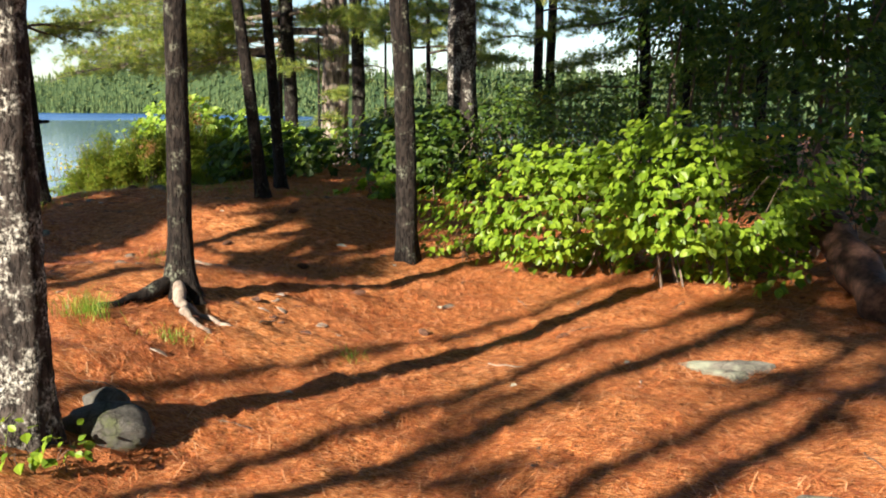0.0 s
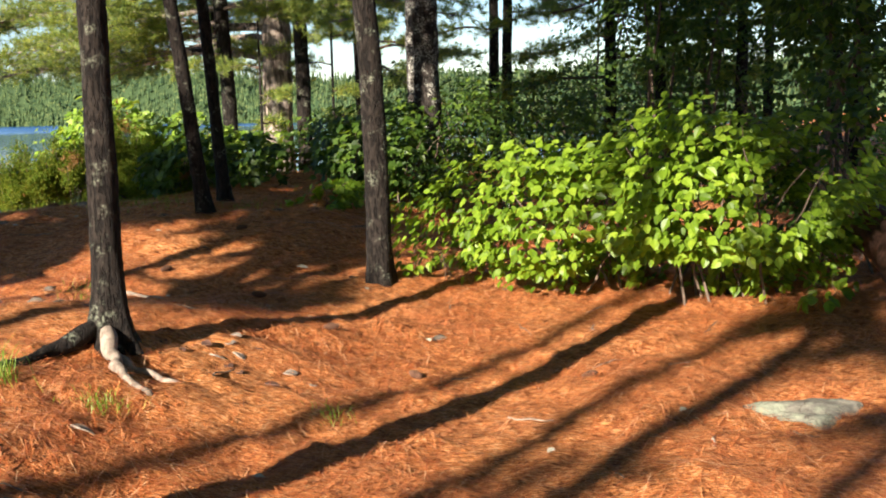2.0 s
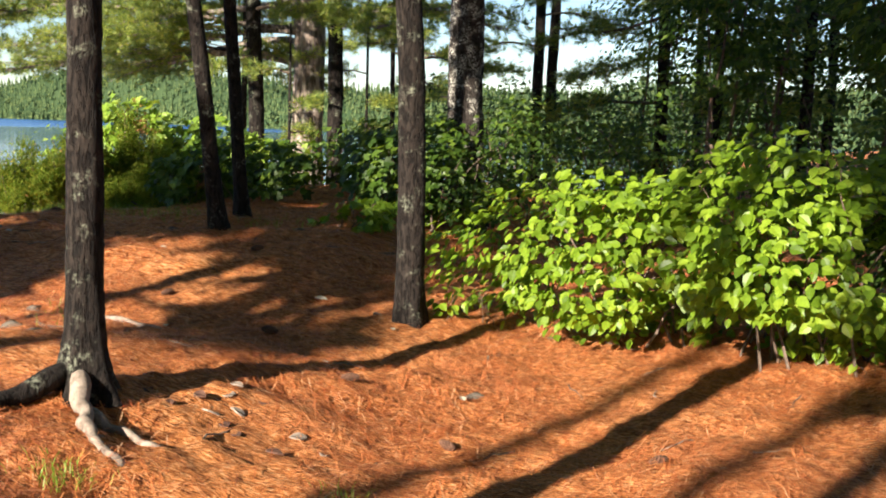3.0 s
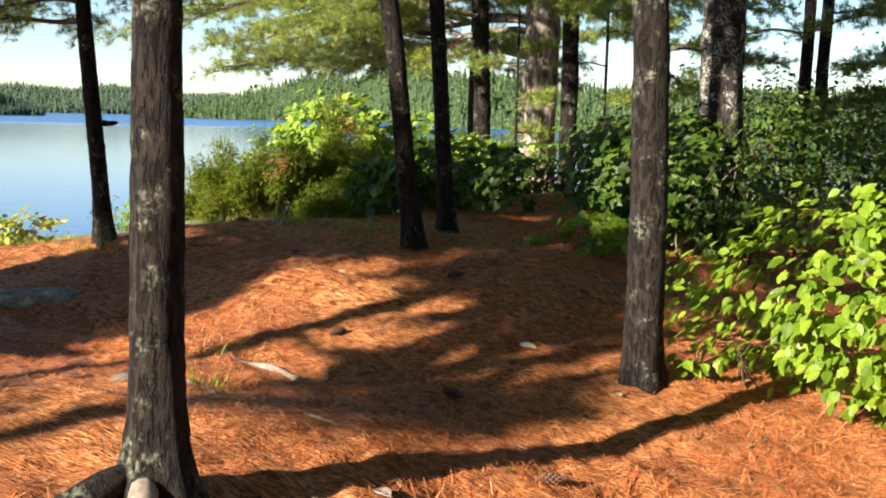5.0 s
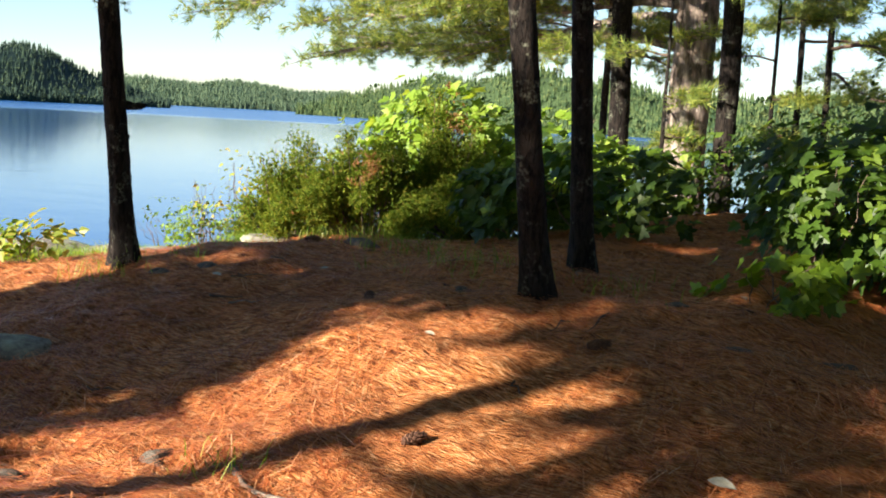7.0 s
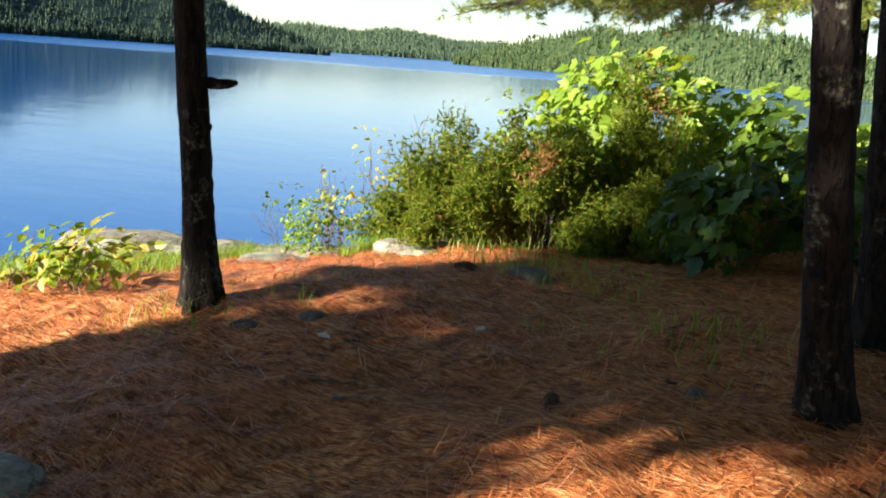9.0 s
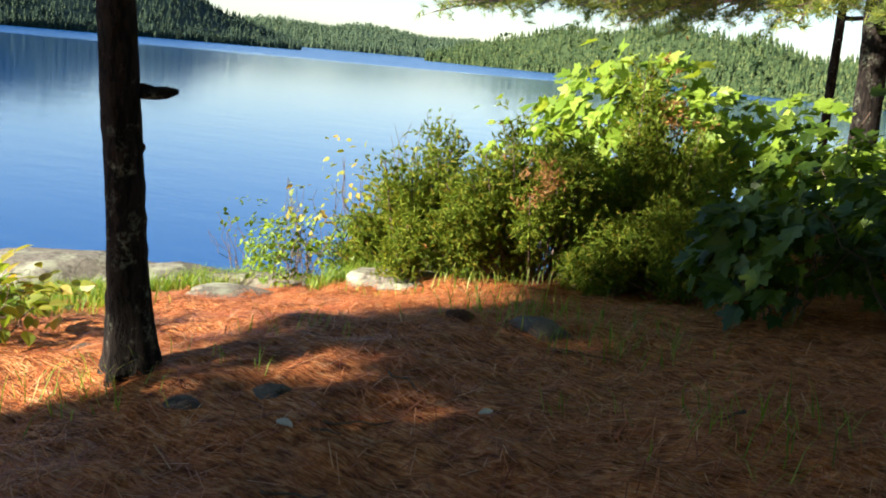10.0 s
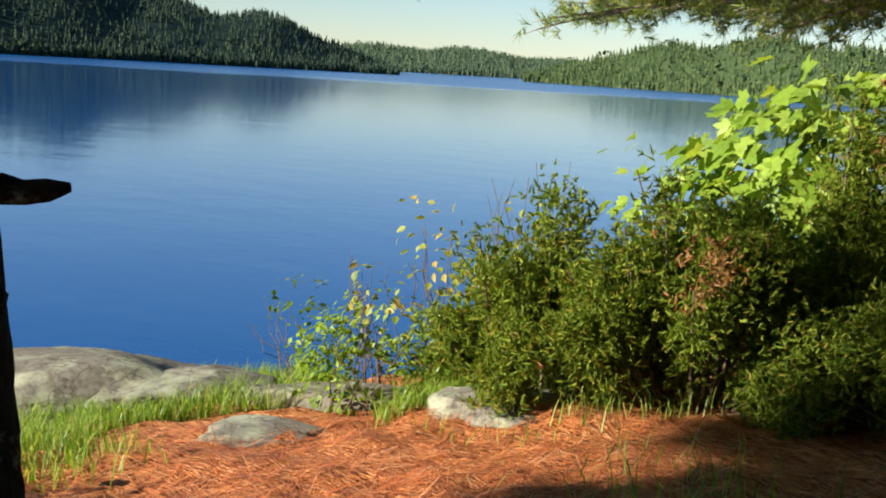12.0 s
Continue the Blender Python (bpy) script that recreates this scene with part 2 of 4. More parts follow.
CONE = plain_material("pine_cone_scales", (0.05, 0.025, 0.015), (0.20, 0.10, 0.06), 60)


# ---- mesh helpers ----
def mesh(name, V, F, material, smooth=False):
    V, F = np.asarray(V, dtype=np.float32), np.asarray(F, dtype=np.int32)
    me = bpy.data.meshes.new(name)
    n, k = F.shape
    me.vertices.add(len(V))
    me.vertices.foreach_set("co", V.ravel())
    me.loops.add(n * k)
    me.loops.foreach_set("vertex_index", F.ravel())
    me.polygons.add(n)
    me.polygons.foreach_set("loop_start", np.arange(0, n * k, k, dtype=np.int32))
    me.polygons.foreach_set("use_smooth", np.full(n, smooth))
    me.update(calc_edges=True)
    me.validate()
    me.materials.append(material)
    return me


def part(name, VF, material, parent, label="", smooth=False):
    ob = new(name, mesh(name, VF[0], VF[1], material, smooth))
    ob.parent = parent
    if label:
        tagged(ob, label)
    return ob


def thing(name, label, category, group="", kind="", at=(0, 0, 0)):
    ob = new(name)
    ob.empty_display_size = 0.1
    ob.location = at
    return tagged(ob, label, category, group, kind)


def join(pieces):
    Vs, Fs, n = [], [], 0
    for V, F in pieces:
        Vs.append(V)
        Fs.append(np.asarray(F) + n)
        n += len(V)
    return np.concatenate(Vs), np.concatenate(Fs)


def unit(v):
    return v / np.maximum(np.linalg.norm(v, axis=-1, keepdims=True), 1e-9)


def tube(points, radii, sides=7, rough=0.0, close=True):
    """A tapered tube along points; quads."""
    P, R = np.asarray(points, float), np.asarray(radii, float)
    tan = unit(np.gradient(P, axis=0))
    ref = np.where(np.abs(tan[:, 2:3]) > 0.9, np.array([[1.0, 0, 0]]), np.array([[0, 0, 1.0]]))
    if abs(tan[0, 2]) > 0.5:
        ref = np.tile([[1.0, 0, 0]], (len(P), 1))
    u = unit(np.cross(tan, ref))
    w = np.cross(tan, u)
    a = np.linspace(0, 2 * np.pi, sides, endpoint=False)
    rr = R[:, None] * (1 + rough * rng.standard_normal((len(P), sides)))
    V = P[:, None] + rr[..., None] * (np.cos(a)[None, :, None] * u[:, None] + np.sin(a)[None, :, None] * w[:, None])
    i, j = np.meshgrid(np.arange(len(P) - 1), np.arange(sides), indexing="ij")
    k = (j + 1) % sides
    F = np.stack([i * sides + j, i * sides + k, (i + 1) * sides + k, (i + 1) * sides + j], -1).reshape(-1, 4)
    V = V.reshape(-1, 3)
    if close:
        V = np.concatenate([V, P[-1:]])
        t = (len(P) - 1) * sides
        cap = np.array([[t + q, t + (q + 1) % sides, len(V) - 1, len(V) - 1] for q in range(sides)])
        cap[:, 3] = cap[:, 2]
        V = np.concatenate([V, P[-1:] + tan[-1:] * 0.001])
        cap[:, 3] = len(V) - 1
        F = np.concatenate([F, cap])
    return V, F


def noise3(P, f, seed=0):
    """Smooth noise in about -1..1 from a sum of waves."""
    r = np.random.default_rng(seed)
    out = 0
    for k in range(6):
        d = r.standard_normal(P.shape[-1])
        out = out + np.sin(P @ (d / np.linalg.norm(d) * f * (0.7 + 0.25 * k)) + r.uniform(0, 6.3)) / 2.6
    return out


OVATE = (np.array([(0, 0, 0), (-0.24, 0.18, 0.05), (-0.36, 0.45, 0.07), (-0.22, 0.78, 0.03), (0, 1.05, -0.08), (0.22, 0.78, 0.03), (0.36, 0.45, 0.07),
                   (0.24, 0.18, 0.05), (0, 0.35, 0), (0, 0.7, -0.02)]),
         np.array([(0, 8, 1), (1, 8, 2), (2, 8, 9), (2, 9, 3), (3, 9, 4), (4, 9, 5), (5, 9, 6), (6, 9, 8), (6, 8, 7), (7, 8, 0)]))
SIMPLE = (np.array([(0, 0, 0), (-0.3, 0.45, 0.06), (0, 1, -0.05), (0.3, 0.45, 0.06)]), np.array([(0, 2, 1), (0, 3, 2)]))


def lobed():
    """A five-lobed maple leaf, toothed, folded along its midrib."""
    out = [(0, 0)]
    half = ((8, 0.86), (17, 0.70), (23, 0.74), (33, 0.50), (45, 0.70), (56, 0.86), (66, 0.66), (78, 0.48), (95, 0.56), (112, 0.50), (135, 0.34))
    for ang, ln in [(-a, q) for a, q in reversed(half)] + [(0, 1.02)] + list(half):
        a = radians(ang)
        out.append((math.sin(a) * ln, 0.32 + math.cos(a) * ln * 0.8))
    V = np.array([(x, y, 0.16 * abs(x) - 0.22 * max(0, y - 0.5) ** 2) for x, y in out] + [(0, 0.34, 0)])
    c = len(V) - 1
    return V, np.array([(k, k + 1, c) for k in range(1, c - 1)] + [(0, 1, c), (c - 1, 0, c)])


MAPLE = lobed()


def frames(normal, along):
    n = unit(normal)
    y = unit(along - n * (along * n).sum(-1, keepdims=True))
    return np.cross(y, n), y, n


def scatter(template, P, normal, along, size):
    """Copies of a template at points P; x across, y along, z the normal. Returns vertices and triangles."""
    T, F = template
    x, y, n = frames(normal, along)
    S = np.asarray(size)[:, None, None]
    V = P[:, None] + S * (T[None, :, 0:1] * x[:, None] + T[None, :, 1:2] * y[:, None] + T[None, :, 2:3] * n[:, None])
    return V.reshape(-1, 3), (F[None] + (np.arange(len(P)) * len(T))[:, None, None]).reshape(-1, 3)


def make_tuft(blades, length, width, spread, seed):
    r = np.random.default_rng(seed)
    V, F = [], []
    for k in range(blades):
        a, s = r.uniform(0, 6.28), spread * r.uniform(0.3, 1)
        d = np.array([math.cos(a) * s, math.sqrt(max(0.05, 1 - s * s)), math.sin(a) * s]) * length * r.uniform(0.75, 1.1)
        side = np.cross(d, r.standard_normal(3))
        side = side / np.linalg.norm(side) * width
        o = np.array([0, r.uniform(-0.25, 0.25) * length, 0])
        i = len(V)
        V += [o - side, o + side, o + d]
        F.append((i, i + 1, i + 2))
    return np.array(V), np.array(F)


TUFT = make_tuft(12, 1.0, 0.036, 0.8, 3)
CROWN_TUFT = make_tuft(7, 1.0, 0.075, 0.85, 9)
SPRAY = make_tuft(8, 1.0, 0.12, 0.8, 5)


def smoothstep(a, b, v):
    u = np.clip((v - a) / (b - a), 0, 1)
    return u * u * (3 - 2 * u)


# ---- ground ----
LAKE = -0.9
SHORE = np.array([(-36.17, -180.05), (-13.32, -31.98), (-10.14, -2.13), (-11.50, 9.51), (-10.51, 11.24), (-10.23, 12.56), (-9.73, 13.34), (-8.84, 14.23), (-8.44, 15.43), (-8.08, 16.94), (-7.03, 19.06), (-5.35, 21.73), (-4.07, 26.84), (-0.67, 36.00), (0.90, 59.11), (23.98, 125.33), (175.72, 158.15)], float)


def shore_distance(x, y):
    """Metres inland of the lake's edge; negative on the water."""
    best, sign = np.full(np.shape(x), 1e9), np.ones(np.shape(x))
    for a, b in zip(SHORE[:-1], SHORE[1:]):
        d = b - a
        t = np.clip(((x - a[0]) * d[0] + (y - a[1]) * d[1]) / (d @ d), 0, 1)
        px, py = x - a[0] - t * d[0], y - a[1] - t * d[1]
        q = np.hypot(px, py)
        side = np.where(d[0] * py - d[1] * px < 0, 1.0, -1.0)
        closer = q < best
        best, sign = np.where(closer, q, best), np.where(closer, side, sign)
    return best * sign


def ground_z(x, y):
    x, y = np.asarray(x, float), np.asarray(y, float)
    rise = 0.20 + 0.47 * smoothstep(0.0, -3.2, x) - 0.05 * smoothstep(-4, -6, x)
    z = -0.12 + rise * smoothstep(5.5, 10.5, y) + 0.02 * np.clip(y - 11, 0, 9)
    z = z + 0.36 * smoothstep(-0.6, -2.4, x) * smoothstep(8.0, 6.0, y)
    P = np.stack([x, y], -1)
    near = smoothstep(60, 25, np.hypot(x, y))
    z = z + near * (0.028 * noise3(P, 2.2, 1) + 0.017 * noise3(P, 6.0, 2) + 0.012 * noise3(P, 16.0, 4) + 0.007 * noise3(P, 34.0, 5))
    z = z + 0.07 * np.exp(-((x + 4.08) ** 2 / 0.20 + (y - 9.15) ** 2 / 0.08))
    z = z + 0.15 * np.exp(-((x + 6.5) ** 2 + (y - 12.5) ** 2) / 0.6)
    s = shore_distance(x, y)
    z = z - 0.19 * np.clip(4.6 - s, 0, 4)
    k = smoothstep(-1.5, 1.0, s)
    return z * k + (1 - k) * -2.2


def gz(x, y):
    return float(ground_z(x, y))


def graded(lo, hi, fine_lo, fine_hi, step):
    out = list(np.arange(fine_lo, fine_hi + step / 2, step))
    d, v = step, fine_hi
    while v < hi:
        d *= 1.16
        v += d
        out.append(v)
    d, v = step, fine_lo
    while v > lo:
        d *= 1.16
        v -= d
        out.insert(0, v)
    return np.array(out)


gx, gy = graded(-1500, 1500, -9, 3.5, 0.06), graded(-1500, 1500, 1.5, 14, 0.065)
X, Y = np.meshgrid(gx, gy)
nx, ny = len(gx), len(gy)
i, j = np.meshgrid(np.arange(nx - 1), np.arange(ny - 1))
q = j * nx + i
ground = new("ground", mesh("ground", np.stack([X, Y, ground_z(X, Y)], -1).reshape(-1, 3), np.stack([q, q + 1, q + nx + 1, q + nx], -1).reshape(-1, 4), LITTER, True))
tagged(ground, "rust-red forest floor covered with fallen pine needles", "ground", kind="structure")

water = new("water", mesh("water", [(-1500, -900, LAKE), (400, -900, LAKE), (400, 1500, LAKE), (-1500, 1500, LAKE)], [(0, 1, 2, 3)], WATER))
tagged(water, "calm deep blue lake with faint ripples", "lake", kind="structure")


# ---- far hills with their woods ----
def far_tree(conifer, seed):
    r = np.random.default_rng(seed)
    pieces = []
    if conifer:
        for k in range(6):
            h, w = k / 6, 0.21 * (1 - k / 6.6) * r.uniform(0.75, 1.25)
            a = np.linspace(0, 6.28, 5, endpoint=False) + r.uniform(0, 1.2)
            rr = w * r.uniform(0.55, 1.4, 5)
            V = np.concatenate([np.stack([np.cos(a) * rr, np.sin(a) * rr, np.full(5, 0.06 + h * 0.86) + r.uniform(-0.04, 0.04, 5)], -1), [[0, 0, h * 0.86 + 0.27]]])
            pieces.append((V, np.array([(m, (m + 1) % 5, 5) for m in range(5)])))
    else:
        for k in range(6):
            c = np.array([r.normal(0, 0.14), r.normal(0, 0.14), r.uniform(0.35, 0.85)])
            d = unit(r.standard_normal((8, 3)))
            d[:, 2] *= 0.8
            V = np.concatenate([c + d * r.uniform(0.10, 0.2), [c + (0, 0, 0.17)]])
            pieces.append((V, np.array([(m, (m + 3) % 8, 8) for m in range(8)] + [(m, (m + 1) % 8, (m + 4) % 8) for m in range(8)])))
    return join(pieces)


FAR_KINDS = [far_tree(True, s) for s in (1, 2, 3)] + [far_tree(False, s) for s in (4, 5)]


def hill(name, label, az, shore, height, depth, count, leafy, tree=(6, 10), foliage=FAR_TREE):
    """A wooded hill seen from the origin: bearings, shore distances and heights, rising over depth metres."""
    a = np.radians(np.linspace(az[0], az[-1], 60))
    R, Ht = np.interp(np.degrees(a), az[::1], shore), np.interp(np.degrees(a), az, height)
    u = np.linspace(0, 1, 14)
    prof = lambda v: np.where(v < 0.75, np.sin(v / 0.75 * np.pi / 2) ** 1.1, 1 - (v - 0.75) * 1.2)
    rr = R[:, None] + u[None] * depth
    wob = 1 + 0.12 * np.sin(a[:, None] * 31 + u[None] * 3) + 0.08 * np.sin(a[:, None] * 77)
    V = np.stack([-np.sin(a)[:, None] * rr, np.cos(a)[:, None] * rr, LAKE - 0.3 + prof(u)[None] * Ht[:, None] * wob + 0.5 * (u > 0)], -1).reshape(-1, 3)
    i, j = np.meshgrid(np.arange(59), np.arange(13), indexing="ij")
    k = i * 14 + j
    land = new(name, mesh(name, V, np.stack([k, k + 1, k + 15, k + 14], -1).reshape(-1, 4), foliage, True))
    tagged(land, label, "hill", kind="structure")
    r = np.random.default_rng(count)
    ta = r.uniform(az[0], az[-1], count)
    tu = r.uniform(0, 0.85, count) ** 1.3
    tu[: count // 5] = r.uniform(0.005, 0.03, count // 5)
    ra = np.radians(ta)
    Rt, Hh = np.interp(ta, az, shore), np.interp(ta, az, height)
    d = Rt + tu * depth
    w = 1 + 0.12 * np.sin(ra * 31 + tu * 3) + 0.08 * np.sin(ra * 77)
    P = np.stack([-np.sin(ra) * d, np.cos(ra) * d, LAKE - 0.3 + prof(tu) * Hh * w], -1)
    size = r.uniform(*tree, count) * r.choice([0.8, 1.0, 1.25], count)
    kind = np.where(r.uniform(0, 1, count) < leafy, r.integers(3, 5, count), r.integers(0, 3, count))
    pieces = []
    for n, T in enumerate(FAR_KINDS):
        m = kind == n
        if m.any():
            up = np.tile([0, 0, 1.0], (m.sum(), 1))
            al = np.concatenate([r.standard_normal((m.sum(), 2)), np.zeros((m.sum(), 1))], 1)
            pieces.append(scatter(T, P[m], up, al, size[m]))
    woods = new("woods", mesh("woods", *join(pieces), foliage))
    tagged(woods, "dense mixed conifer wood on a far lakeside hill", "forest", kind="stuff")


hill("hill_left", "dark wooded hill across the lake", [41.8, 43.8, 45.4, 47.1, 48.4, 54, 62, 80, 110], [400, 395, 390, 385, 380, 360, 340, 300, 280], [0, 5.5, 10.5, 15.5, 19, 26, 32, 36, 38], 150, 13000, 0.04, (1.8, 3.5), FAR_DARK)
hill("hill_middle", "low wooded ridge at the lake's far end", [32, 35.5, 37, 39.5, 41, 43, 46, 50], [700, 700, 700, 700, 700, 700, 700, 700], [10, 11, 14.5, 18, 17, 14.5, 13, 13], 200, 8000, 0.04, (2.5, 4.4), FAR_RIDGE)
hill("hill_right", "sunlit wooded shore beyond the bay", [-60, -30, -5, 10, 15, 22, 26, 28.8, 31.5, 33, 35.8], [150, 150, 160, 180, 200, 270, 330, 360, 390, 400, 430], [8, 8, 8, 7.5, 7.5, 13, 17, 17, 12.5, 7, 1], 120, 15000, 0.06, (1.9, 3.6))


# ---- trees ----
def ring_trunk(base, top, r0, r1, sides, step, flare=1.6, flare_h=0.35, rough=0.04, bow=0.0, seed=0, roots=5):
    """A trunk with root flare, slight bow and knobbly bark; quads."""
    base, top = np.array(base, float), np.array(top, float)
    L = np.linalg.norm(top - base)
    n = max(6, int(L / step))
    u = np.linspace(0, 1, n) ** 1.25
    c = base + (top - base) * u[:, None]
    r = np.random.default_rng(seed)
    ph = r.uniform(0, 6.28, 4)
    c[:, 0] += bow * np.sin(u * np.pi) + 0.15 * r0 * np.sin(u * L * 1.7 + ph[0])
    c[:, 1] += 0.15 * r0 * np.sin(u * L * 1.3 + ph[1])
    a = np.linspace(0, 2 * np.pi, sides, endpoint=False)
    h = u * L
    rad = r0 + (r1 - r0) * u
    fl = (flare - 1) * np.exp(-h / flare_h * 1.6)
    lobes = 1 + 0.45 * np.cos(a * roots + ph[2])
    P = np.stack([np.broadcast_to(np.cos(a) * 2, (n, sides)), np.broadcast_to(np.sin(a) * 2, (n, sides)), np.broadcast_to(h[:, None] * 3, (n, sides))], -1)
    R = rad[:, None] * (1 + fl[:, None] * lobes[None] + rough * noise3(P, 2.0, seed + 1) + rough * 0.6 * r.standard_normal((n, sides)))
    V = np.stack([c[:, None, 0] + R * np.cos(a), c[:, None, 1] + R * np.sin(a), np.broadcast_to(c[:, None, 2], R.shape)], -1)
    i, j = np.meshgrid(np.arange(n - 1), np.arange(sides), indexing="ij")
    k = (j + 1) % sides
    F = np.stack([i * sides + j, i * sides + k, (i + 1) * sides + k, (i + 1) * sides + j], -1).reshape(-1, 4)
    return (V.reshape(-1, 3), F), lambda z: np.array([np.interp(z, c[:, 2], c[:, q]) for q in range(3)]), lambda z: float(np.interp(z, c[:, 2], rad))


def bough(o, azimuth, length, rise, r0, seed, droop=0.25, twigs=16, tuft=0.13, reach=0.42, fine=1.5, bare=0.25, wander=0.12, template=TUFT, twig_wood=True):
    """A pine bough: a bent limb with side twigs, and needle tufts on them. Returns wood (quads) and foliage (triangles)."""
    r = np.random.default_rng(seed)
    n = 12
    u = np.linspace(0, 1, n)
    d = np.array([math.sin(azimuth), math.cos(azimuth), 0])
    s = np.array([d[1], -d[0], 0])
    P = o + d * (u * length)[:, None]
    P[:, 2] += rise * length * u - droop * length * u ** 2 * 0.6 + 0.02 * length * np.sin(u * 9 + seed)
    P += s * (wander * length * np.sin(u * 3.1 + seed) * u)[:, None]
    wood = [tube(P, r0 * (1 - 0.85 * u) + 0.004, 6 if twig_wood else 4, 0.06)]
    tp, td = [], []
    for k in range(twigs):
        t = bare + (1 - bare) * (k + r.uniform(0, 1)) / twigs
        p = np.array([np.interp(t, u, P[:, q]) for q in range(3)])
        side = 1 if k % 2 else -1
        ln = length * reach * (1.05 - t * 0.75) * r.uniform(0.6, 1.15)
        dd = unit(d * r.uniform(0.5, 1.0) + s * side * r.uniform(0.5, 1.0) + np.array([0, 0, r.uniform(-0.25, 0.3)]))
        m = 5
        v = np.linspace(0, 1, m)
        Q = p + dd * (v * ln)[:, None]
        Q[:, 2] -= 0.12 * ln * v ** 2
        if twig_wood:
            wood.append(tube(Q, np.linspace(max(0.004, r0 * 0.22), 0.002, m), 4))
        count = max(3, int(ln / 0.075 * fine))
        tv = r.uniform(0.25, 1.0, count)
        q = p + dd * (tv * ln)[:, None] + r.normal(0, 0.045, (count, 3))
        q[:, 2] -= 0.12 * ln * tv ** 2
        tp.append(q)
        td.append(dd * 0.8 + r.normal(0, 0.5, (count, 3)) + np.array([0, 0, 0.15]))
    tp, td = np.concatenate(tp), np.concatenate(td)
    nrm = r.standard_normal(tp.shape)
    return join(wood), scatter(template, tp, nrm, td, r.uniform(0.8, 1.2, len(tp)) * tuft)


def pine(label, x, y, height, r0, lean=(0, 0), bark=BARK, sides=20, step=0.09, boughs=(), crown=None, seed=0, flare=1.6, bow=0.0, stubs=(), name="pine_tree", rough=0.04, r_top=0.45, flare_h=0.3, thick=0.45, tuft=0.22, needle=0.13):
    """boughs: (height, azimuth in degrees from +y towards +x, length, rise, radius); crown: (from, to, count, length)."""
    z = gz(x, y)
    root = thing(name, label, "tree", at=(0, 0, 0))
    top = (x + lean[0] * height, y + lean[1] * height, z + height)
    VF, centre, rad = ring_trunk((x, y, z - 0.06), top, r0, r0 * r_top, sides, step, flare, flare_h, rough, bow, seed)
    part("trunk", VF, bark, root, smooth=True)
    woods, leaves = [], []
    for n, (h, az, ln, rise, rb) in enumerate(boughs):
        w, f = bough(centre(z + h), radians(az), ln, rise, rb, seed * 31 + n, twigs=int(12 + ln * 8), tuft=needle, fine=1.5 * 0.13 / needle)
        part("limb", w, bark if rb > 0.03 else TWIG, root, smooth=True)
        leaves.append(f)
    if crown:
        lo, hi, count, ln = crown
        r = np.random.default_rng(seed + 99)
        for n in range(count):
            t = (n + r.uniform(0, 1)) / count
            w, f = bough(centre(z + lo + (hi - lo) * t), r.uniform(0, 6.28), ln * (1.1 - 0.75 * t) * r.uniform(0.7, 1.2), r.uniform(-0.05, 0.3), 0.035, seed * 57 + n, twigs=9, tuft=tuft * 1.6, fine=thick * 0.42, template=CROWN_TUFT, twig_wood=False)
            woods.append(w)
            leaves.append(f)
        tagged(part("upper_limbs", join(woods), TWIG, root), kind="stuff")
    for h, az, ln, rb in stubs:
        o = centre(z + h)
        d = np.array([math.sin(radians(az)), math.cos(radians(az)), 0.08])
        v = np.linspace(0, 1, 6)[:, None]
        P = o + d * v * (ln + rad(z + h))
        P[:, 2] += 0.004 * np.sin(v[:, 0] * 8)
        part("branch_stub", tube(P, rb * np.array([1.7, 1.05, 1.2, 0.8, 0.95, 0.4]), 8, 0.22), bark, root, "broken dead branch stub")
    if leaves:
        part("crown", join(leaves), NEEDLE, root, "blue-green needle foliage")
    return root, centre


# near pines
pine("grey-barked pine with lichen patches beside the stones", -1.6, 2.62, 15, 0.115, (0.0, 0.0), BARK_GREY, 32, 0.05, crown=(6, 15, 46, 3.8), thick=0.9, tuft=0.34, seed=11, flare=1.35)
pine("slender pine with a mossy flared base and dark bark", -2.19, 5.46, 14, 0.083, (0.02, 0.0), BARK, 28, 0.05, crown=(5.5, 14, 46, 3.8), thick=0.9, tuft=0.34, seed=12, flare=2.1, flare_h=0.26)
pine("straight dark-barked pine beside the leafy bush", -1.29, 8.42, 14, 0.098, (-0.01, -0.09), BARK, 28, 0.06, crown=(5.5, 14, 46, 3.8), thick=0.9, tuft=0.34, seed=13, flare=1.5)
pine("thin leaning pine trunk at the thicket's edge", -3.34, 10.0, 8, 0.072, (-0.03, -0.18), BARK, 20, 0.08, boughs=[(2.6, -60, 1.2, 0.1, 0.016), (3.0, 60, 1.3, 0.1, 0.016)], crown=(4.8, 11, 34, 3.2), thick=0.9, tuft=0.34, seed=14, bow=-0.05)
pine("thin forked pine trunk with a broken stub", -3.47, 10.95, 11, 0.064, (-0.03, -0.14), BARK, 18, 0.08, boughs=[(2.7, 100, 1.3, 0.1, 0.014)], crown=(4.8, 11, 30, 3.2), thick=0.9, tuft=0.34, seed=15, stubs=[(1.55, -75, 0.16, 0.018)])
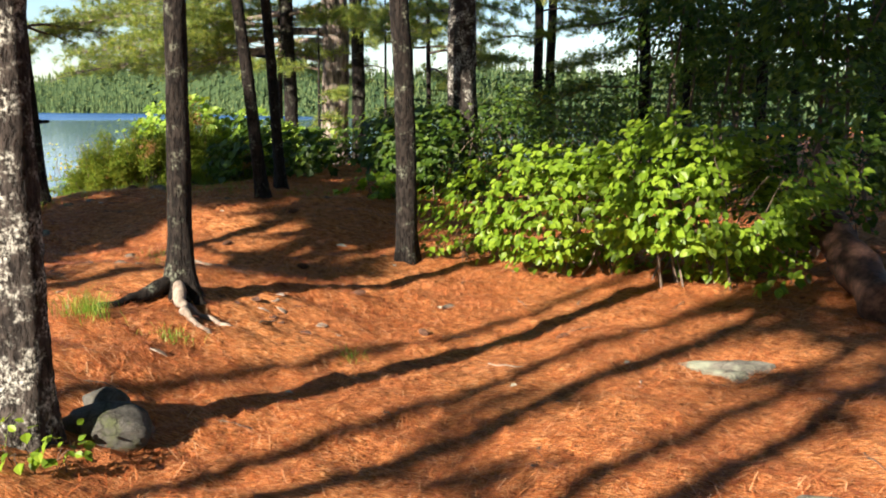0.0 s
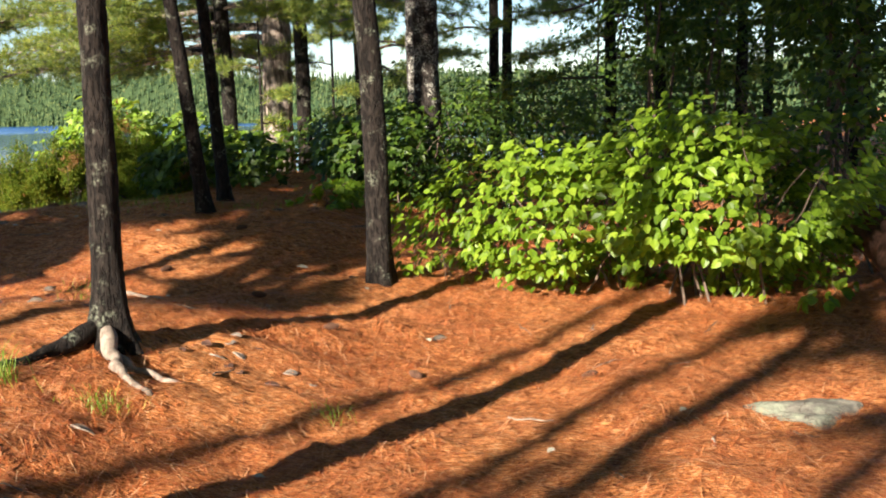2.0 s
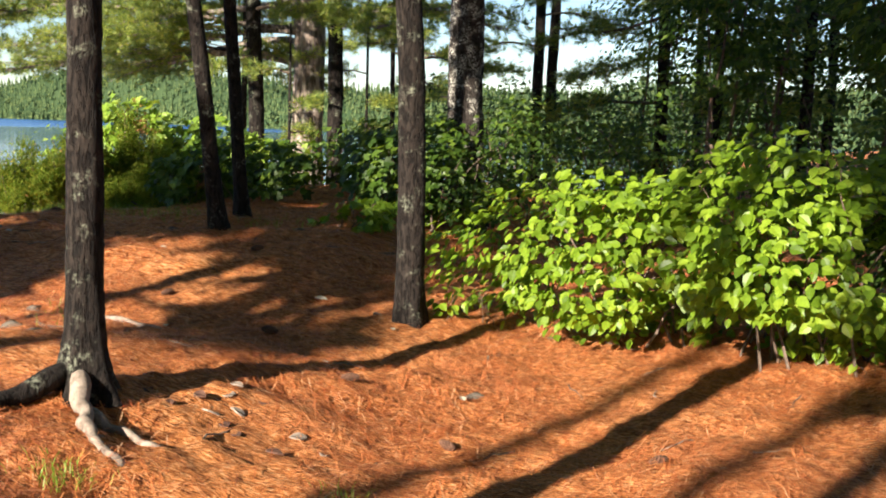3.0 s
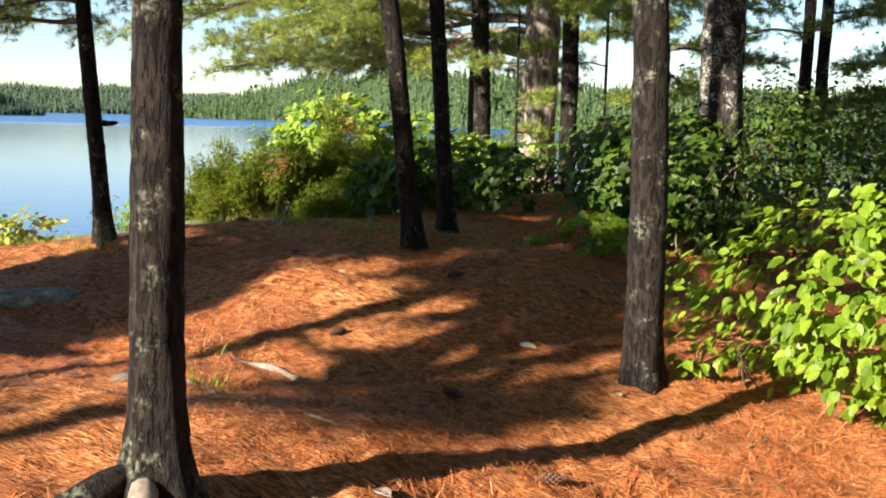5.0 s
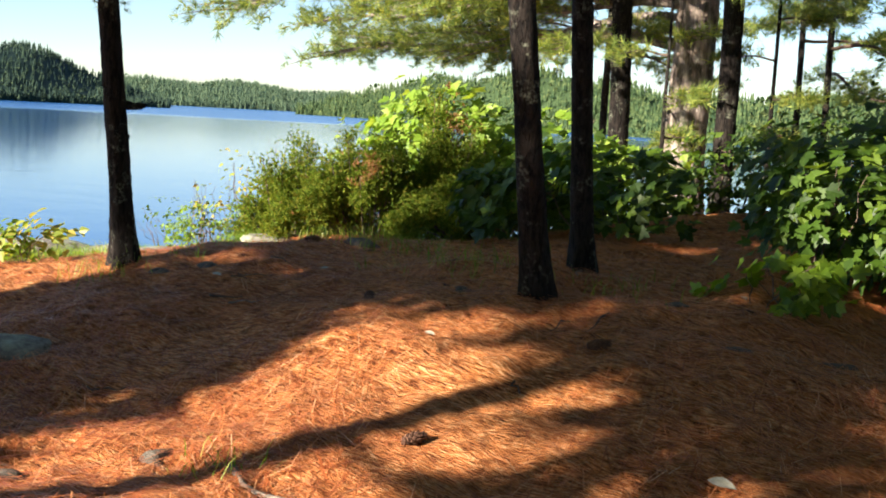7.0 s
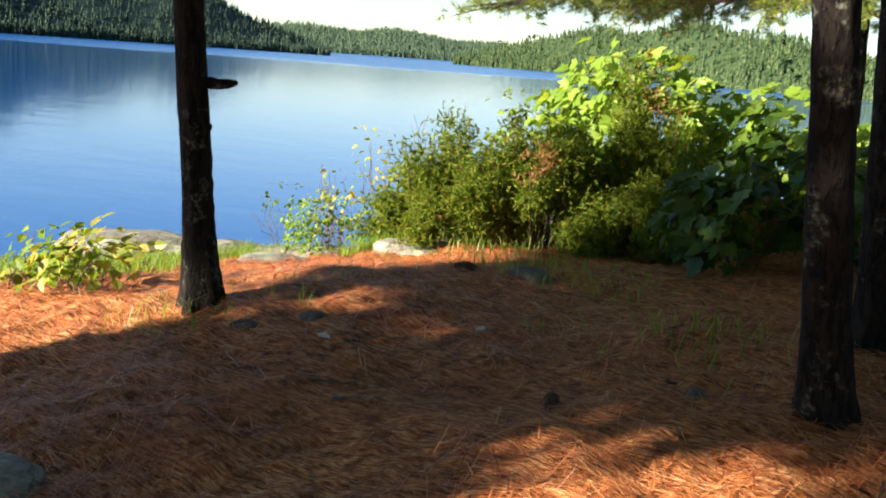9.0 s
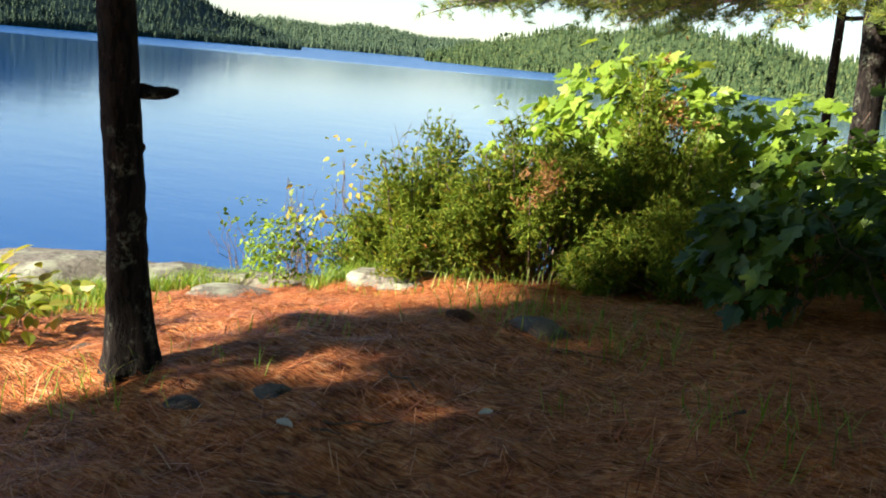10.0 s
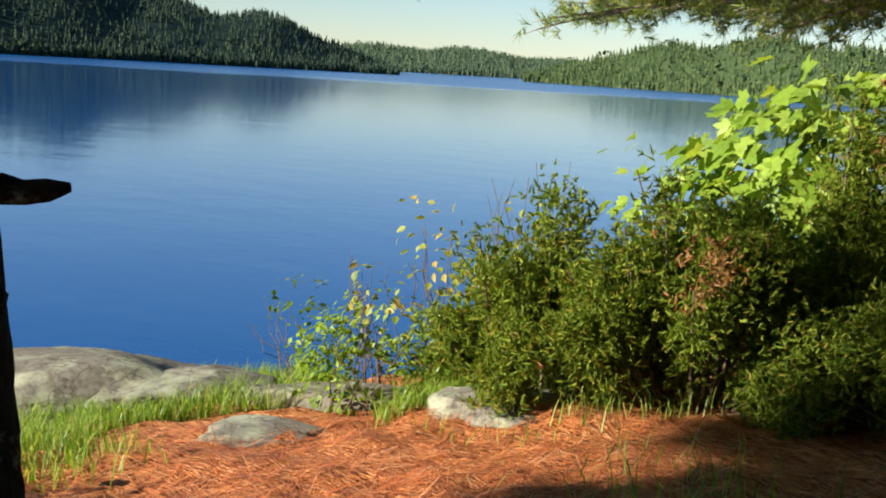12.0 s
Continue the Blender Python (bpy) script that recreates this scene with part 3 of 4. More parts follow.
E_LIMBS = [(2.1, -93, 5.0, 0.10, 0.085), (2.35, -80, 5.0, 0.08, 0.05), (2.9, -105, 5.4, 0.06, 0.055), (3.3, -85, 5.0, 0.06, 0.055), (2.7, -115, 4.4, 0.04, 0.045), (2.8, 140, 3.2, 0.02, 0.04), (3.3, -170, 3.4, 0.04, 0.04), (2.5, -130, 3.4, 0.06, 0.05), (3.0, -60, 3.6, 0.12, 0.05), (2.9, 100, 3.0, 0.08, 0.045), (3.5, -150, 3.6, 0.1, 0.05), (3.7, 160, 3.0, 0.1, 0.05), (4.2, -100, 4.5, 0.1, 0.06), (4.4, 50, 3.5, 0.1, 0.05)]
pine("huge old white pine with pale furrowed bark", -4.98, 17.8, 20, 0.25, (-0.02, -0.01), BARK_OLD, 36, 0.09, boughs=E_LIMBS, crown=(6, 20, 30, 4.5), thick=0.7, seed=16, flare=1.15, rough=0.025)
pine("dark pine trunk standing against the pale old pine", -4.38, 17.15, 17, 0.115, (-0.02, -0.01), BARK, 24, 0.1, crown=(5, 17, 16, 3.4), seed=23, flare=1.2)
pine("tall pine standing behind the thicket", -5.65, 17.2, 14, 0.125, (-0.01, 0), BARK, 20, 0.1, boughs=[(2.6, -110, 2.2, 0.05, 0.03), (2.9, 120, 2.0, 0.05, 0.03), (2.2, -170, 1.6, -0.05, 0.025), (3.3, -60, 2.4, 0.1, 0.03)], crown=(4.5, 14, 12, 3), seed=17)
pine("thick old pine with a sunlit patch of bark", -1.72, 13.3, 18, 0.2, (-0.03, -0.04), BARK_GREY, 30, 0.1, boughs=[(2.6, 120, 2.6, 0.05, 0.04), (3.3, -160, 2.4, 0.05, 0.04), (3.7, 70, 3.0, 0.1, 0.05), (4.0, 170, 2.6, 0.1, 0.04)], crown=(5, 18, 16, 4), seed=18, flare=1.2)
pine("slim far pine trunk in a pair", -1.82, 20.7, 13, 0.1, (0.0, 0), BARK, 14, 0.15, boughs=[(2.5, -90, 1.6, 0.05, 0.02), (3.0, 90, 1.6, 0.05, 0.02)], crown=(4, 13, 10, 2.2), seed=19)
pine("slim far pine trunk in a pair", -1.6, 20.8, 13, 0.1, (0.01, 0), BARK, 14, 0.15, boughs=[(2.8, 100, 1.5, 0.05, 0.02)], crown=(4, 13, 10, 2.2), seed=20)
pine("dark pine deep in the wood with drooping boughs", 0.3, 19.0, 14, 0.10, (0.0, 0), BARK, 14, 0.15, boughs=[(h, a, 2.2, -0.05, 0.025) for h, a in ((1.7, -100), (2.0, 60), (2.3, -150), (2.6, 120), (2.9, -70), (3.2, 170), (3.5, -120))], crown=(4, 14, 16, 2.6), seed=21)
pine("lakeside pine with a broken stub and bare dark trunk", -5.87, 9.72, 11, 0.064, (-0.045, -0.05), BARK, 28, 0.05, boughs=[(1.68, -110, 1.2, 0.02, 0.018), (1.86, -70, 1.3, 0.08, 0.018), (1.95, 55, 0.9, 0.05, 0.014), (1.8, -150, 1.2, 0.0, 0.018), (1.92, 10, 0.8, 0.0, 0.014), (1.75, -35, 0.8, -0.05, 0.014), (2.2, -90, 1.7, 0.05, 0.02), (2.3, 120, 1.4, 0.1, 0.018)],
     crown=(4.6, 11, 36, 2.8), thick=0.9, tuft=0.34, seed=22, needle=0.08, flare=1.7, stubs=[(0.89, 40, 0.12, 0.021), (0.72, 60, 0.012, 0.022), (0.9, -60, 0.01, 0.02)])

# unseen pines on the sunward side, added to throw shade on the clearing
SHADE = [  # x, y, seed, low boughs, bough length, count, thickness, lowest bough of the crown
    (-3.6, -4.5, 31, 3, 1.6, 12, 0.35, 4.2), (-3.0, -6.4, 32, 2, 1.8, 14, 0.4, 5.2), (-1.4, -6.0, 33, 2, 2.0, 16, 0.45, 5.0), (0.9, -6.4, 35, 0, 2.2, 24, 0.6, 4.6),
    (-7.4, -9.0, 34, 0, 2.4, 44, 1.0, 10.0), (-6.3, -9.2, 36, 0, 2.6, 46, 1.0, 9.8), (-4.9, -9.5, 37, 0, 2.6, 46, 1.0, 9.0), (-6.3, 1.6, 47, 3, 1.3, 22, 0.5, 2.6), (-6.9, -2.6, 49, 2, 1.3, 8, 0.4, 4.2)]
for x, y, s, low, ln, c, th, lo in SHADE:
    r = np.random.default_rng(s)
    pine("unseen tall pine added to shade the clearing from the lake side", x, y, lo + 9, 0.10, (0.0, 0.0), BARK, 12, 0.3, boughs=[(r.uniform(1.8, 4.0), r.uniform(-180, 180), r.uniform(0.6, 1.0) * ln, 0.05, 0.025) for _ in range(low)], crown=(lo, lo + 9, c, ln), seed=s, thick=th, tuft=0.32)
# Unseen bushy pines on the bank, added to darken the path.
for x, y, lo, hi, c, ln, s in [(-7.5, 2.4, 1.2, 6.5, 40, 0.9, 38), (-6.9, 3.4, 1.0, 5.5, 50, 0.95, 39), (-7.45, 4.3, 0.8, 3.8, 40, 0.72, 40), (-8.35, 4.0, 3.55, 7.4, 60, 0.9, 46)]:
    pine("unseen bushy young pine on the bank, added to shade the path", x, y, hi + 0.6, 0.08, (0.0, 0.0), BARK, 12, 0.3, crown=(lo, hi, c, ln), seed=s, thick=1.6)
# pines behind the thicket, seen between the trunks
for n, (x, y, lo) in enumerate([(-4.20, 21.45, 2.2), (-6.47, 18.89, 2.6), (-4.69, 21.94, 3.0)]):
    pine("pine with drooping boughs behind the thicket", x, y, 12, 0.05, (0.0, 0.0), BARK, 12, 0.25, boughs=[(lo + 0.33 * k, 111 * k + 20 * n, 2.3 - 0.05 * k, 0.02, 0.025) for k in range(8)], crown=(4.6, 12, 14, 2.2), seed=260 + n)


# ---- broadleaf shrubs, saplings, juniper ----
def stems(x, y, rx, ry, lo, hi, count, seed, radius=0.012, bend=0.25):
    r = np.random.default_rng(seed)
    out = []
    for k in range(count):
        a, q = r.uniform(0, 6.28), math.sqrt(r.uniform(0.1, 1)) * 0.8
        tip = np.array([x + math.cos(a) * rx * q, y + math.sin(a) * ry * q, lo + (hi - lo) * r.uniform(0.55, 0.95)])
        bx, by = x + r.normal(0, 0.25 * rx), y + r.normal(0, 0.25 * ry)
        base = np.array([bx, by, gz(bx, by) - 0.04])
        u = np.linspace(0, 1, 7)[:, None]
        P = base + (tip - base) * np.concatenate([u ** (1 + bend), u ** (1 + bend), u ** (1 - bend * 0.6)], 1)
        P[1:-1] += r.normal(0, 0.02, (5, 3))
        out.append(tube(P, np.linspace(radius, radius * 0.3, 7), 5))
    return out


def shrub(name, label, x, y, rx, ry, lo, hi, count, template, size, material, seed, stem_count=9, holes=0.0, pieces=0, droop=0.45, stem_r=0.012, category="shrub", shell=0.55, toward=(0.3, -1.0)):
    """A leafy shrub: stems, and leaves in layered sprays over an uneven outline."""
    z0 = gz(x, y)
    root = thing(name, label, category)
    for s in stems(x, y, rx, ry, z0 + lo, z0 + hi, stem_count, seed, stem_r):
        part("stem", s, TWIG, root)
    r = np.random.default_rng(seed + 1000)
    n = count * 3
    d = unit(r.standard_normal((n, 3)))
    q = r.uniform(shell, 1.0, n) ** 0.6
    wob = 1 + 0.22 * noise3(d, 3.5, seed) + 0.12 * noise3(d, 8.0, seed + 1)
    P = np.stack([x + d[:, 0] * rx * q * wob, y + d[:, 1] * ry * q * wob, z0 + (lo + hi) / 2 + d[:, 2] * (hi - lo) / 2 * q * wob], -1)
    keep = (noise3(P, 5.5, seed + 2) > -0.35 + holes) & (P[:, 2] > ground_z(P[:, 0], P[:, 1]) + 0.05)
    P, d = P[keep][:count], d[keep][:count]
    P[:, 2] = P[:, 2] + 0.03 * np.sin(P[:, 2] * 40)
    m = len(P)
    out = d * np.array([1, 1, 0.3])
    normal = np.array([0, 0, 0.75]) + out * 0.55 + r.normal(0, 0.35, (m, 3)) + np.array([-0.25, -0.3, 0.0])
    along = out + r.normal(0, 0.55, (m, 3)) + np.array([0, 0, -droop])
    S = r.uniform(0.65, 1.15, m) * size
    order = np.argsort(-(P[:, 0] * toward[0] + P[:, 1] * toward[1] + 0.3 * P[:, 2]))
    near, rest = order[:pieces], order[pieces:]
    part("foliage", scatter(template, P[rest], normal[rest], along[rest], S[rest]), material, root)
    if pieces:
        leaf = mesh("leaf", template[0], template[1], material)
        X3, Y3, N3 = frames(normal[near], along[near])
        for k, g in enumerate(near):
            ob = new("leaf", leaf)
            M = Matrix(np.stack([X3[k], Y3[k], N3[k]], 1).tolist()).to_4x4()
            ob.matrix_basis = Matrix.Translation(P[g]) @ M @ Matrix.Diagonal((S[g], S[g], S[g], 1))
            ob.parent = root
    return root


def conifer_shrub(label, x, y, rx, ry, h, count, seed, material=JUNIPER, brown=0.0):
    """A juniper: many rising sprays of short prickly needles."""
    z0 = gz(x, y)
    root = thing("juniper_bush", label, "shrub", "junipers by the shore")
    r = np.random.default_rng(seed)
    tp, td = [], []
    clumps = []
    for k in range(26):
        a, q = r.uniform(0, 6.28), math.sqrt(r.uniform(0, 1))
        reach = 1 + 0.25 * math.sin(a * 3 + seed) + 0.15 * math.sin(a * 7 + 2 * seed)
        clumps.append((x + math.cos(a) * rx * q * reach, y + math.sin(a) * ry * q * reach, h * (1 - 0.75 * q ** 2) * r.uniform(0.5, 1.15)))
    for k in range(count):
        cx, cy, ch = clumps[k % 26]
        tip = np.array([cx + r.normal(0, 0.055), cy + r.normal(0, 0.055), 0])
        tip[2] = gz(tip[0], tip[1]) + max(0.06, ch + r.normal(0, 0.06))
        base = np.array([x + 0.35 * (tip[0] - x), y + 0.35 * (tip[1] - y), z0])
        u = np.linspace(0, 1, 6)[:, None]
        P = base + (tip - base) * np.concatenate([u ** 0.8, u ** 0.8, u ** 1.3], 1)
        if k % 3 == 0:
            part("stem", tube(P, np.linspace(0.011, 0.003, 6), 5), TWIG, root)
        m = 110
        t = r.uniform(0.5, 1.0, m) ** 0.7
        pts = np.stack([np.interp(t, u[:, 0], P[:, c]) for c in range(3)], -1) + r.normal(0, 0.05, (m, 3))
        tp.append(pts)
        td.append(unit(P[-1] - P[-3]) * 0.35 + unit(np.array([tip[0] - x, tip[1] - y, 0.25])) * 0.4 + r.normal(0, 0.55, (m, 3)))
    tp, td = np.concatenate(tp), np.concatenate(td)
    s = r.uniform(0.6, 1.2, len(tp)) * 0.034
    tan = noise3(tp, 4.0, seed) > 1.0 - brown * 1.6
    part("foliage", scatter(SPRAY, tp[~tan], r.standard_normal(tp[~tan].shape), td[~tan], s[~tan]), material, root)
    if tan.any():
        part("dry_foliage", scatter(SPRAY, tp[tan], r.standard_normal(tp[tan].shape), td[tan], s[tan]), DRY_JUNIPER, root, "browned dead sprays")
    return root


# the bright bush beside the clearing
shrub("leafy_bush", "bright green round-leaved bush lit by low sun", 0.15, 8.75, 1.2, 0.85, -0.05, 1.15, 3100, OVATE, 0.085, BUSH_LEAF, 41, 14, pieces=150)
shrub("leafy_bush", "large bright green round-leaved bush lit by low sun", 1.35, 8.55, 1.2, 0.95, -0.02, 1.48, 4800, OVATE, 0.088, BUSH_LEAF, 42, 16, pieces=200)
# Leaves shaped like the bright bush's; shade lies in their darker colour.
shrub("leafy_bush", "dense round-leaved bush half in shade", 2.5, 9.8, 1.2, 1.0, 0.2, 1.7, 2200, OVATE, 0.09, SHADED_LEAF, 43, 12)
shrub("seedling", "small leafy seedling sprouting from the needles", -1.12, 8.63, 0.20, 0.12, 0.02, 0.26, 26, OVATE, 0.075, BUSH_LEAF, 44, 3, stem_r=0.004)
shrub("seedling", "small leafy seedling sprouting from the needles", -0.78, 8.65, 0.20, 0.12, 0.04, 0.30, 26, OVATE, 0.075, BUSH_LEAF, 45, 3, stem_r=0.004)
# understorey behind it, in the leaf colour darkened for shade
UNDER = [(-1.71, 12.33, 0.9, 0.7, 1.1), (-0.90, 13.37, 1.2, 0.9, 1.5), (0.23, 14.32, 1.3, 1.0, 1.8), (-2.70, 14.11, 0.8, 0.7, 0.9), (-1.94, 16.22, 1.2, 0.9, 1.6), (-0.93, 18.21, 1.4, 1.0, 1.9), (0.88, 17.86, 1.4, 1.1, 2.0), (2.20, 15.05, 1.2, 1.0, 1.9),
         (-3.68, 15.60, 0.9, 0.6, 0.8), (-4.86, 15.81, 0.9, 0.6, 0.9), (-5.82, 16.20, 1.0, 0.7, 1.0), (-3.65, 18.94, 1.2, 0.8, 1.3), (-2.10, 20.23, 1.3, 0.9, 1.6), (-1.47, 24.69, 1.8, 1.2, 2.4), (0.26, 24.17, 1.6, 1.2, 2.4), (1.85, 19.71, 1.3, 1.0, 2.2), (-2.93, 24.70, 1.9, 1.2, 2.2), (-2.42, 31.54, 2.2, 1.5, 2.8), (-3.94, 35.26, 2.4, 1.5, 3.0), (-2.75, 39.81, 2.6, 1.6, 3.2), (-3.62, 26.81, 1.2, 0.9, 1.6), (-0.18, 21.34, 1.2, 0.9, 1.7), (-0.40, 28.50, 1.6, 1.1, 2.2), (-0.21, 33.17, 1.8, 1.2, 2.4), (1.53, 23.42, 1.2, 0.9, 1.8)]
for n, (x, y, rx, ry, h) in enumerate(UNDER):
    shrub("undergrowth_shrub", "dense green undergrowth at the wood's edge", x, y, rx, ry, -0.05, h, 1300, OVATE if y < 9.5 else SIMPLE, 0.095, SHADED_LEAF, 50 + n, 6, shell=0.3)
# leafy saplings that close the wood on the right, leaf colour darkened for shade
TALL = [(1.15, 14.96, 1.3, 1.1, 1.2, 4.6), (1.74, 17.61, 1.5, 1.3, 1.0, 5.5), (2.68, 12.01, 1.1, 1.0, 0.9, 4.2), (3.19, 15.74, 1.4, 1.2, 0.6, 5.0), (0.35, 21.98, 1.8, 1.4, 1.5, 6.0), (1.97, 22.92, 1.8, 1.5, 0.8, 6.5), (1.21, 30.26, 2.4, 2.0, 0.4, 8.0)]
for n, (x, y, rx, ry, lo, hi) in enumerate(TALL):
    shrub("sapling_tree", "slender leafy sapling in the dark wood", x, y, rx, ry, lo, hi, 3000, SIMPLE, 0.12, SHADED_LEAF, 80 + n, 4, holes=0.15, stem_r=0.03, category="tree", shell=0.2)
for n, (x, y) in enumerate([(1.06, 17.74), (2.21, 17.01), (0.98, 24.93), (2.99, 20.62)]):
    pine("dark shaded pine trunk deep in the wood", x, y, 12, 0.09, (0.01, 0), BARK, 12, 0.3, boughs=[(1.8 + 0.5 * k, 70 * k, 1.6, -0.05, 0.02) for k in range(5)], crown=(4, 12, 10, 2.4), seed=120 + n)
# unseen wood behind the walker, added to block skylight and deepen the shade
for n, (x, y) in enumerate([(2.79, -8.41), (5.48, -6.52), (8.32, -5.83), (6.99, -10.87), (-0.25, -11.40), (10.43, 0.82), (10.39, -10.86), (3.95, -1.94), (5.07, 3.13), (2.23, -3.75)]):
    pine("unseen dense pine added to block skylight", x, y, 14, 0.14, (0.0, 0.0), BARK, 10, 0.5, crown=(1.6 if n < 7 else 3.2, 14, 38, 3.0), seed=400 + n, thick=0.5, tuft=0.45)
# far-side wood on the right, all round behind
for n, (x, y) in enumerate([(5.17, 12.73), (4.46, 20.11), (7.15, 6.97), (11.53, 11.74), (9.23, 22.64), (11.43, -3.44), (5.52, 29.11)]):
    pine("tall pine of the surrounding wood", x, y, 15, 0.16, (0.0, 0.01), BARK, 10, 0.4, boughs=[(1.5 + 0.6 * k, 97 * k, 2.4, 0.0, 0.03) for k in range(6)], crown=(4, 15, 18, 3.2), seed=140 + n)

# low maple saplings near the thin pines; all but one in the shade-darkened leaf
for n, (x, y, rx, ry, hi, c) in enumerate([(-4.45, 12.16, 0.5, 0.4, 0.62, 170), (-4.01, 12.88, 0.6, 0.4, 0.75, 200), (-2.36, 11.83, 0.5, 0.4, 0.95, 190), (-2.27, 12.83, 0.6, 0.5, 1.1, 220), (-2.39, 10.95, 0.35, 0.25, 0.3, 60), (-4.87, 13.78, 0.6, 0.45, 0.95, 220)]):
    shrub("maple_sapling", "low maple sapling with broad green leaves in shade", x, y, rx, ry, 0.0, hi, int(c * 1.6), MAPLE, 0.105, SHADED_LEAF if n != 4 else BUSH_LEAF, 170 + n, 5, stem_r=0.006)
# lakeside maple
shrub("maple_shrub", "young maple with broad bright sunlit leaves", -6.10, 13.88, 0.72, 0.55, 0.35, 1.52, 980, MAPLE, 0.108, MAPLE_LEAF, 190, 7, pieces=260, toward=(0.2, -1.0))
shrub("maple_shrub", "young maple with broad bright sunlit leaves", -5.34, 14.46, 0.8, 0.5, 0.1, 1.22, 520, MAPLE, 0.105, MAPLE_LEAF, 191, 7)
shrub("maple_shrub", "small-leaved maple twigs reaching over the water", -6.75, 13.74, 0.42, 0.3, 0.65, 1.2, 120, MAPLE, 0.075, MAPLE_LEAF, 192, 4)
shrub("maple_shrub", "young maple with broad bright sunlit leaves", -4.73, 14.76, 0.7, 0.5, 0.0, 0.85, 340, MAPLE, 0.10, MAPLE_LEAF, 193, 6)
# junipers
conifer_shrub("low spreading juniper with sunlit yellow-green tips", -6.69, 12.52, 0.60, 0.42, 0.74, 130, 201)
conifer_shrub("dense dark juniper beside the granite", -6.09, 12.74, 0.62, 0.5, 0.86, 140, 202)
conifer_shrub("tall juniper with browned dead sprays", -5.83, 13.25, 0.62, 0.5, 1.28, 140, 203, brown=0.5)
conifer_shrub("dark juniper under the maple in shade", -5.23, 13.02, 0.6, 0.45, 0.6, 90, 204)
# bank shrubs
BANK = [(-7.34, 12.13, 0.28, 0.22, 0.42), (-7.74, 12.76, 0.35, 0.3, 0.55), (-7.22, 12.65, 0.3, 0.25, 0.5), (-8.16, 12.55, 0.35, 0.3, 0.5), (-7.67, 13.42, 0.4, 0.3, 0.7)]
for n, (x, y, rx, ry, h) in enumerate(BANK):
    shrub("bank_shrub", "small leafy shrub on the bank above the water", x, y, rx, ry, 0.0, h, 420, SIMPLE, 0.045, BUSH_LEAF, 210 + n, 7, stem_r=0.004, holes=0.1)
for n, (x, y, h) in enumerate([(-7.18, 12.89, 1.15), (-7.43, 12.73, 0.9), (-7.63, 12.56, 0.7), (-7.05, 13.10, 1.2)]):
    shrub("spindly_shrub", "spindly shrub with sparse yellowing leaves", x, y, 0.24, 0.18, 0.2, h, 90, OVATE, 0.045, YELLOW_LEAF, 220 + n, 11, stem_r=0.004, shell=0.2)
for n, (x, y) in enumerate([(-6.66, 9.70), (-6.98, 9.63), (-6.90, 10.03), (-7.28, 10.05), (-7.37, 9.72)]):
    shrub("broadleaf_plant", "low yellow-green broadleaf plants by the lakeside pine", x, y, 0.26, 0.22, 0.0, 0.30, 80, OVATE, 0.07, BUSH_LEAF if n % 2 else YELLOW_LEAF, 230 + n, 4, stem_r=0.004)


# ---- rocks, roots, dead wood ----
def rock(name, label, x, y, size, turn, material=GRANITE, seed=0, sink=0.35, flat=0.6, z=None, top=1.0):
    """A worn stone with broken facets, partly sunk into the ground."""
    bm = bmesh.new()
    bmesh.ops.create_icosphere(bm, subdivisions=5 if max(size) > 0.3 else 3, radius=1.0)
    V = np.array([v.co[:] for v in bm.verts])
    r = np.random.default_rng(seed)
    for _ in range(9):
        n = unit(r.standard_normal(3) * np.array([1, 1, 0.8]))
        cut = r.uniform(flat, 0.95)
        over = np.maximum(0, V @ n - cut)
        V = V - over[:, None] * n * 0.85
    V[:, 2] = np.where(V[:, 2] > top, top + 0.22 * (V[:, 2] - top), V[:, 2])
    V = V * (1 + 0.09 * noise3(V, 3.5, seed)[:, None] + 0.035 * noise3(V, 11.0, seed + 1)[:, None] + 0.012 * noise3(V, 30.0, seed + 2)[:, None])
    V = V * np.array(size)
    c, s = math.cos(radians(turn)), math.sin(radians(turn))
    V = np.stack([V[:, 0] * c - V[:, 1] * s, V[:, 0] * s + V[:, 1] * c, V[:, 2]], -1)
    for v, q in zip(bm.verts, V):
        v.co = q
    me = bpy.data.meshes.new(name)
    bm.to_mesh(me)
    bm.free()
    me.polygons.foreach_set("use_smooth", np.full(len(me.polygons), True))
    me.materials.append(material)
    ob = new(name, me)
    ob.location = (x, y, (gz(x, y) if z is None else z) + size[2] * (1 - 2 * sink))
    return tagged(ob, label, "rock")


rock("granite_outcrop", "large lichened granite outcrop at the water's edge", -8.75, 11.8, (1.15, 0.62, 0.5), 65, seed=301, sink=0.5, flat=0.45, top=0.3)
rock("granite_outcrop", "rounded granite shoulder above the water", -8.3, 11.95, (0.5, 0.32, 0.26), 70, seed=302, sink=0.5, flat=0.5, top=0.3)
rock("granite_outcrop", "cracked granite shelf beside the outcrop", -8.55, 11.35, (0.6, 0.4, 0.3), 60, seed=311, sink=0.58, flat=0.5, top=0.3)
rock("granite_slab", "pale granite slab bedded in pine needles", -7.2, 11.5, (0.34, 0.17, 0.15), 45, seed=303, sink=0.6, flat=0.55, top=0.32)
rock("granite_slab", "long low granite ledge along the bank", -7.52, 12.40, (0.6, 0.2, 0.16), 42, seed=304, sink=0.48, flat=0.55, top=0.34)
rock("granite_boulder", "rounded lichened boulder under the juniper", -6.56, 12.25, (0.38, 0.27, 0.11), 20, seed=305, sink=0.68, flat=0.6, top=0.36)
rock("flat_stone", "flat pale stone lying in the needles", 1.55, 5.63, (0.42, 0.26, 0.18), 8, seed=306, sink=0.64, flat=0.6, top=0.42)
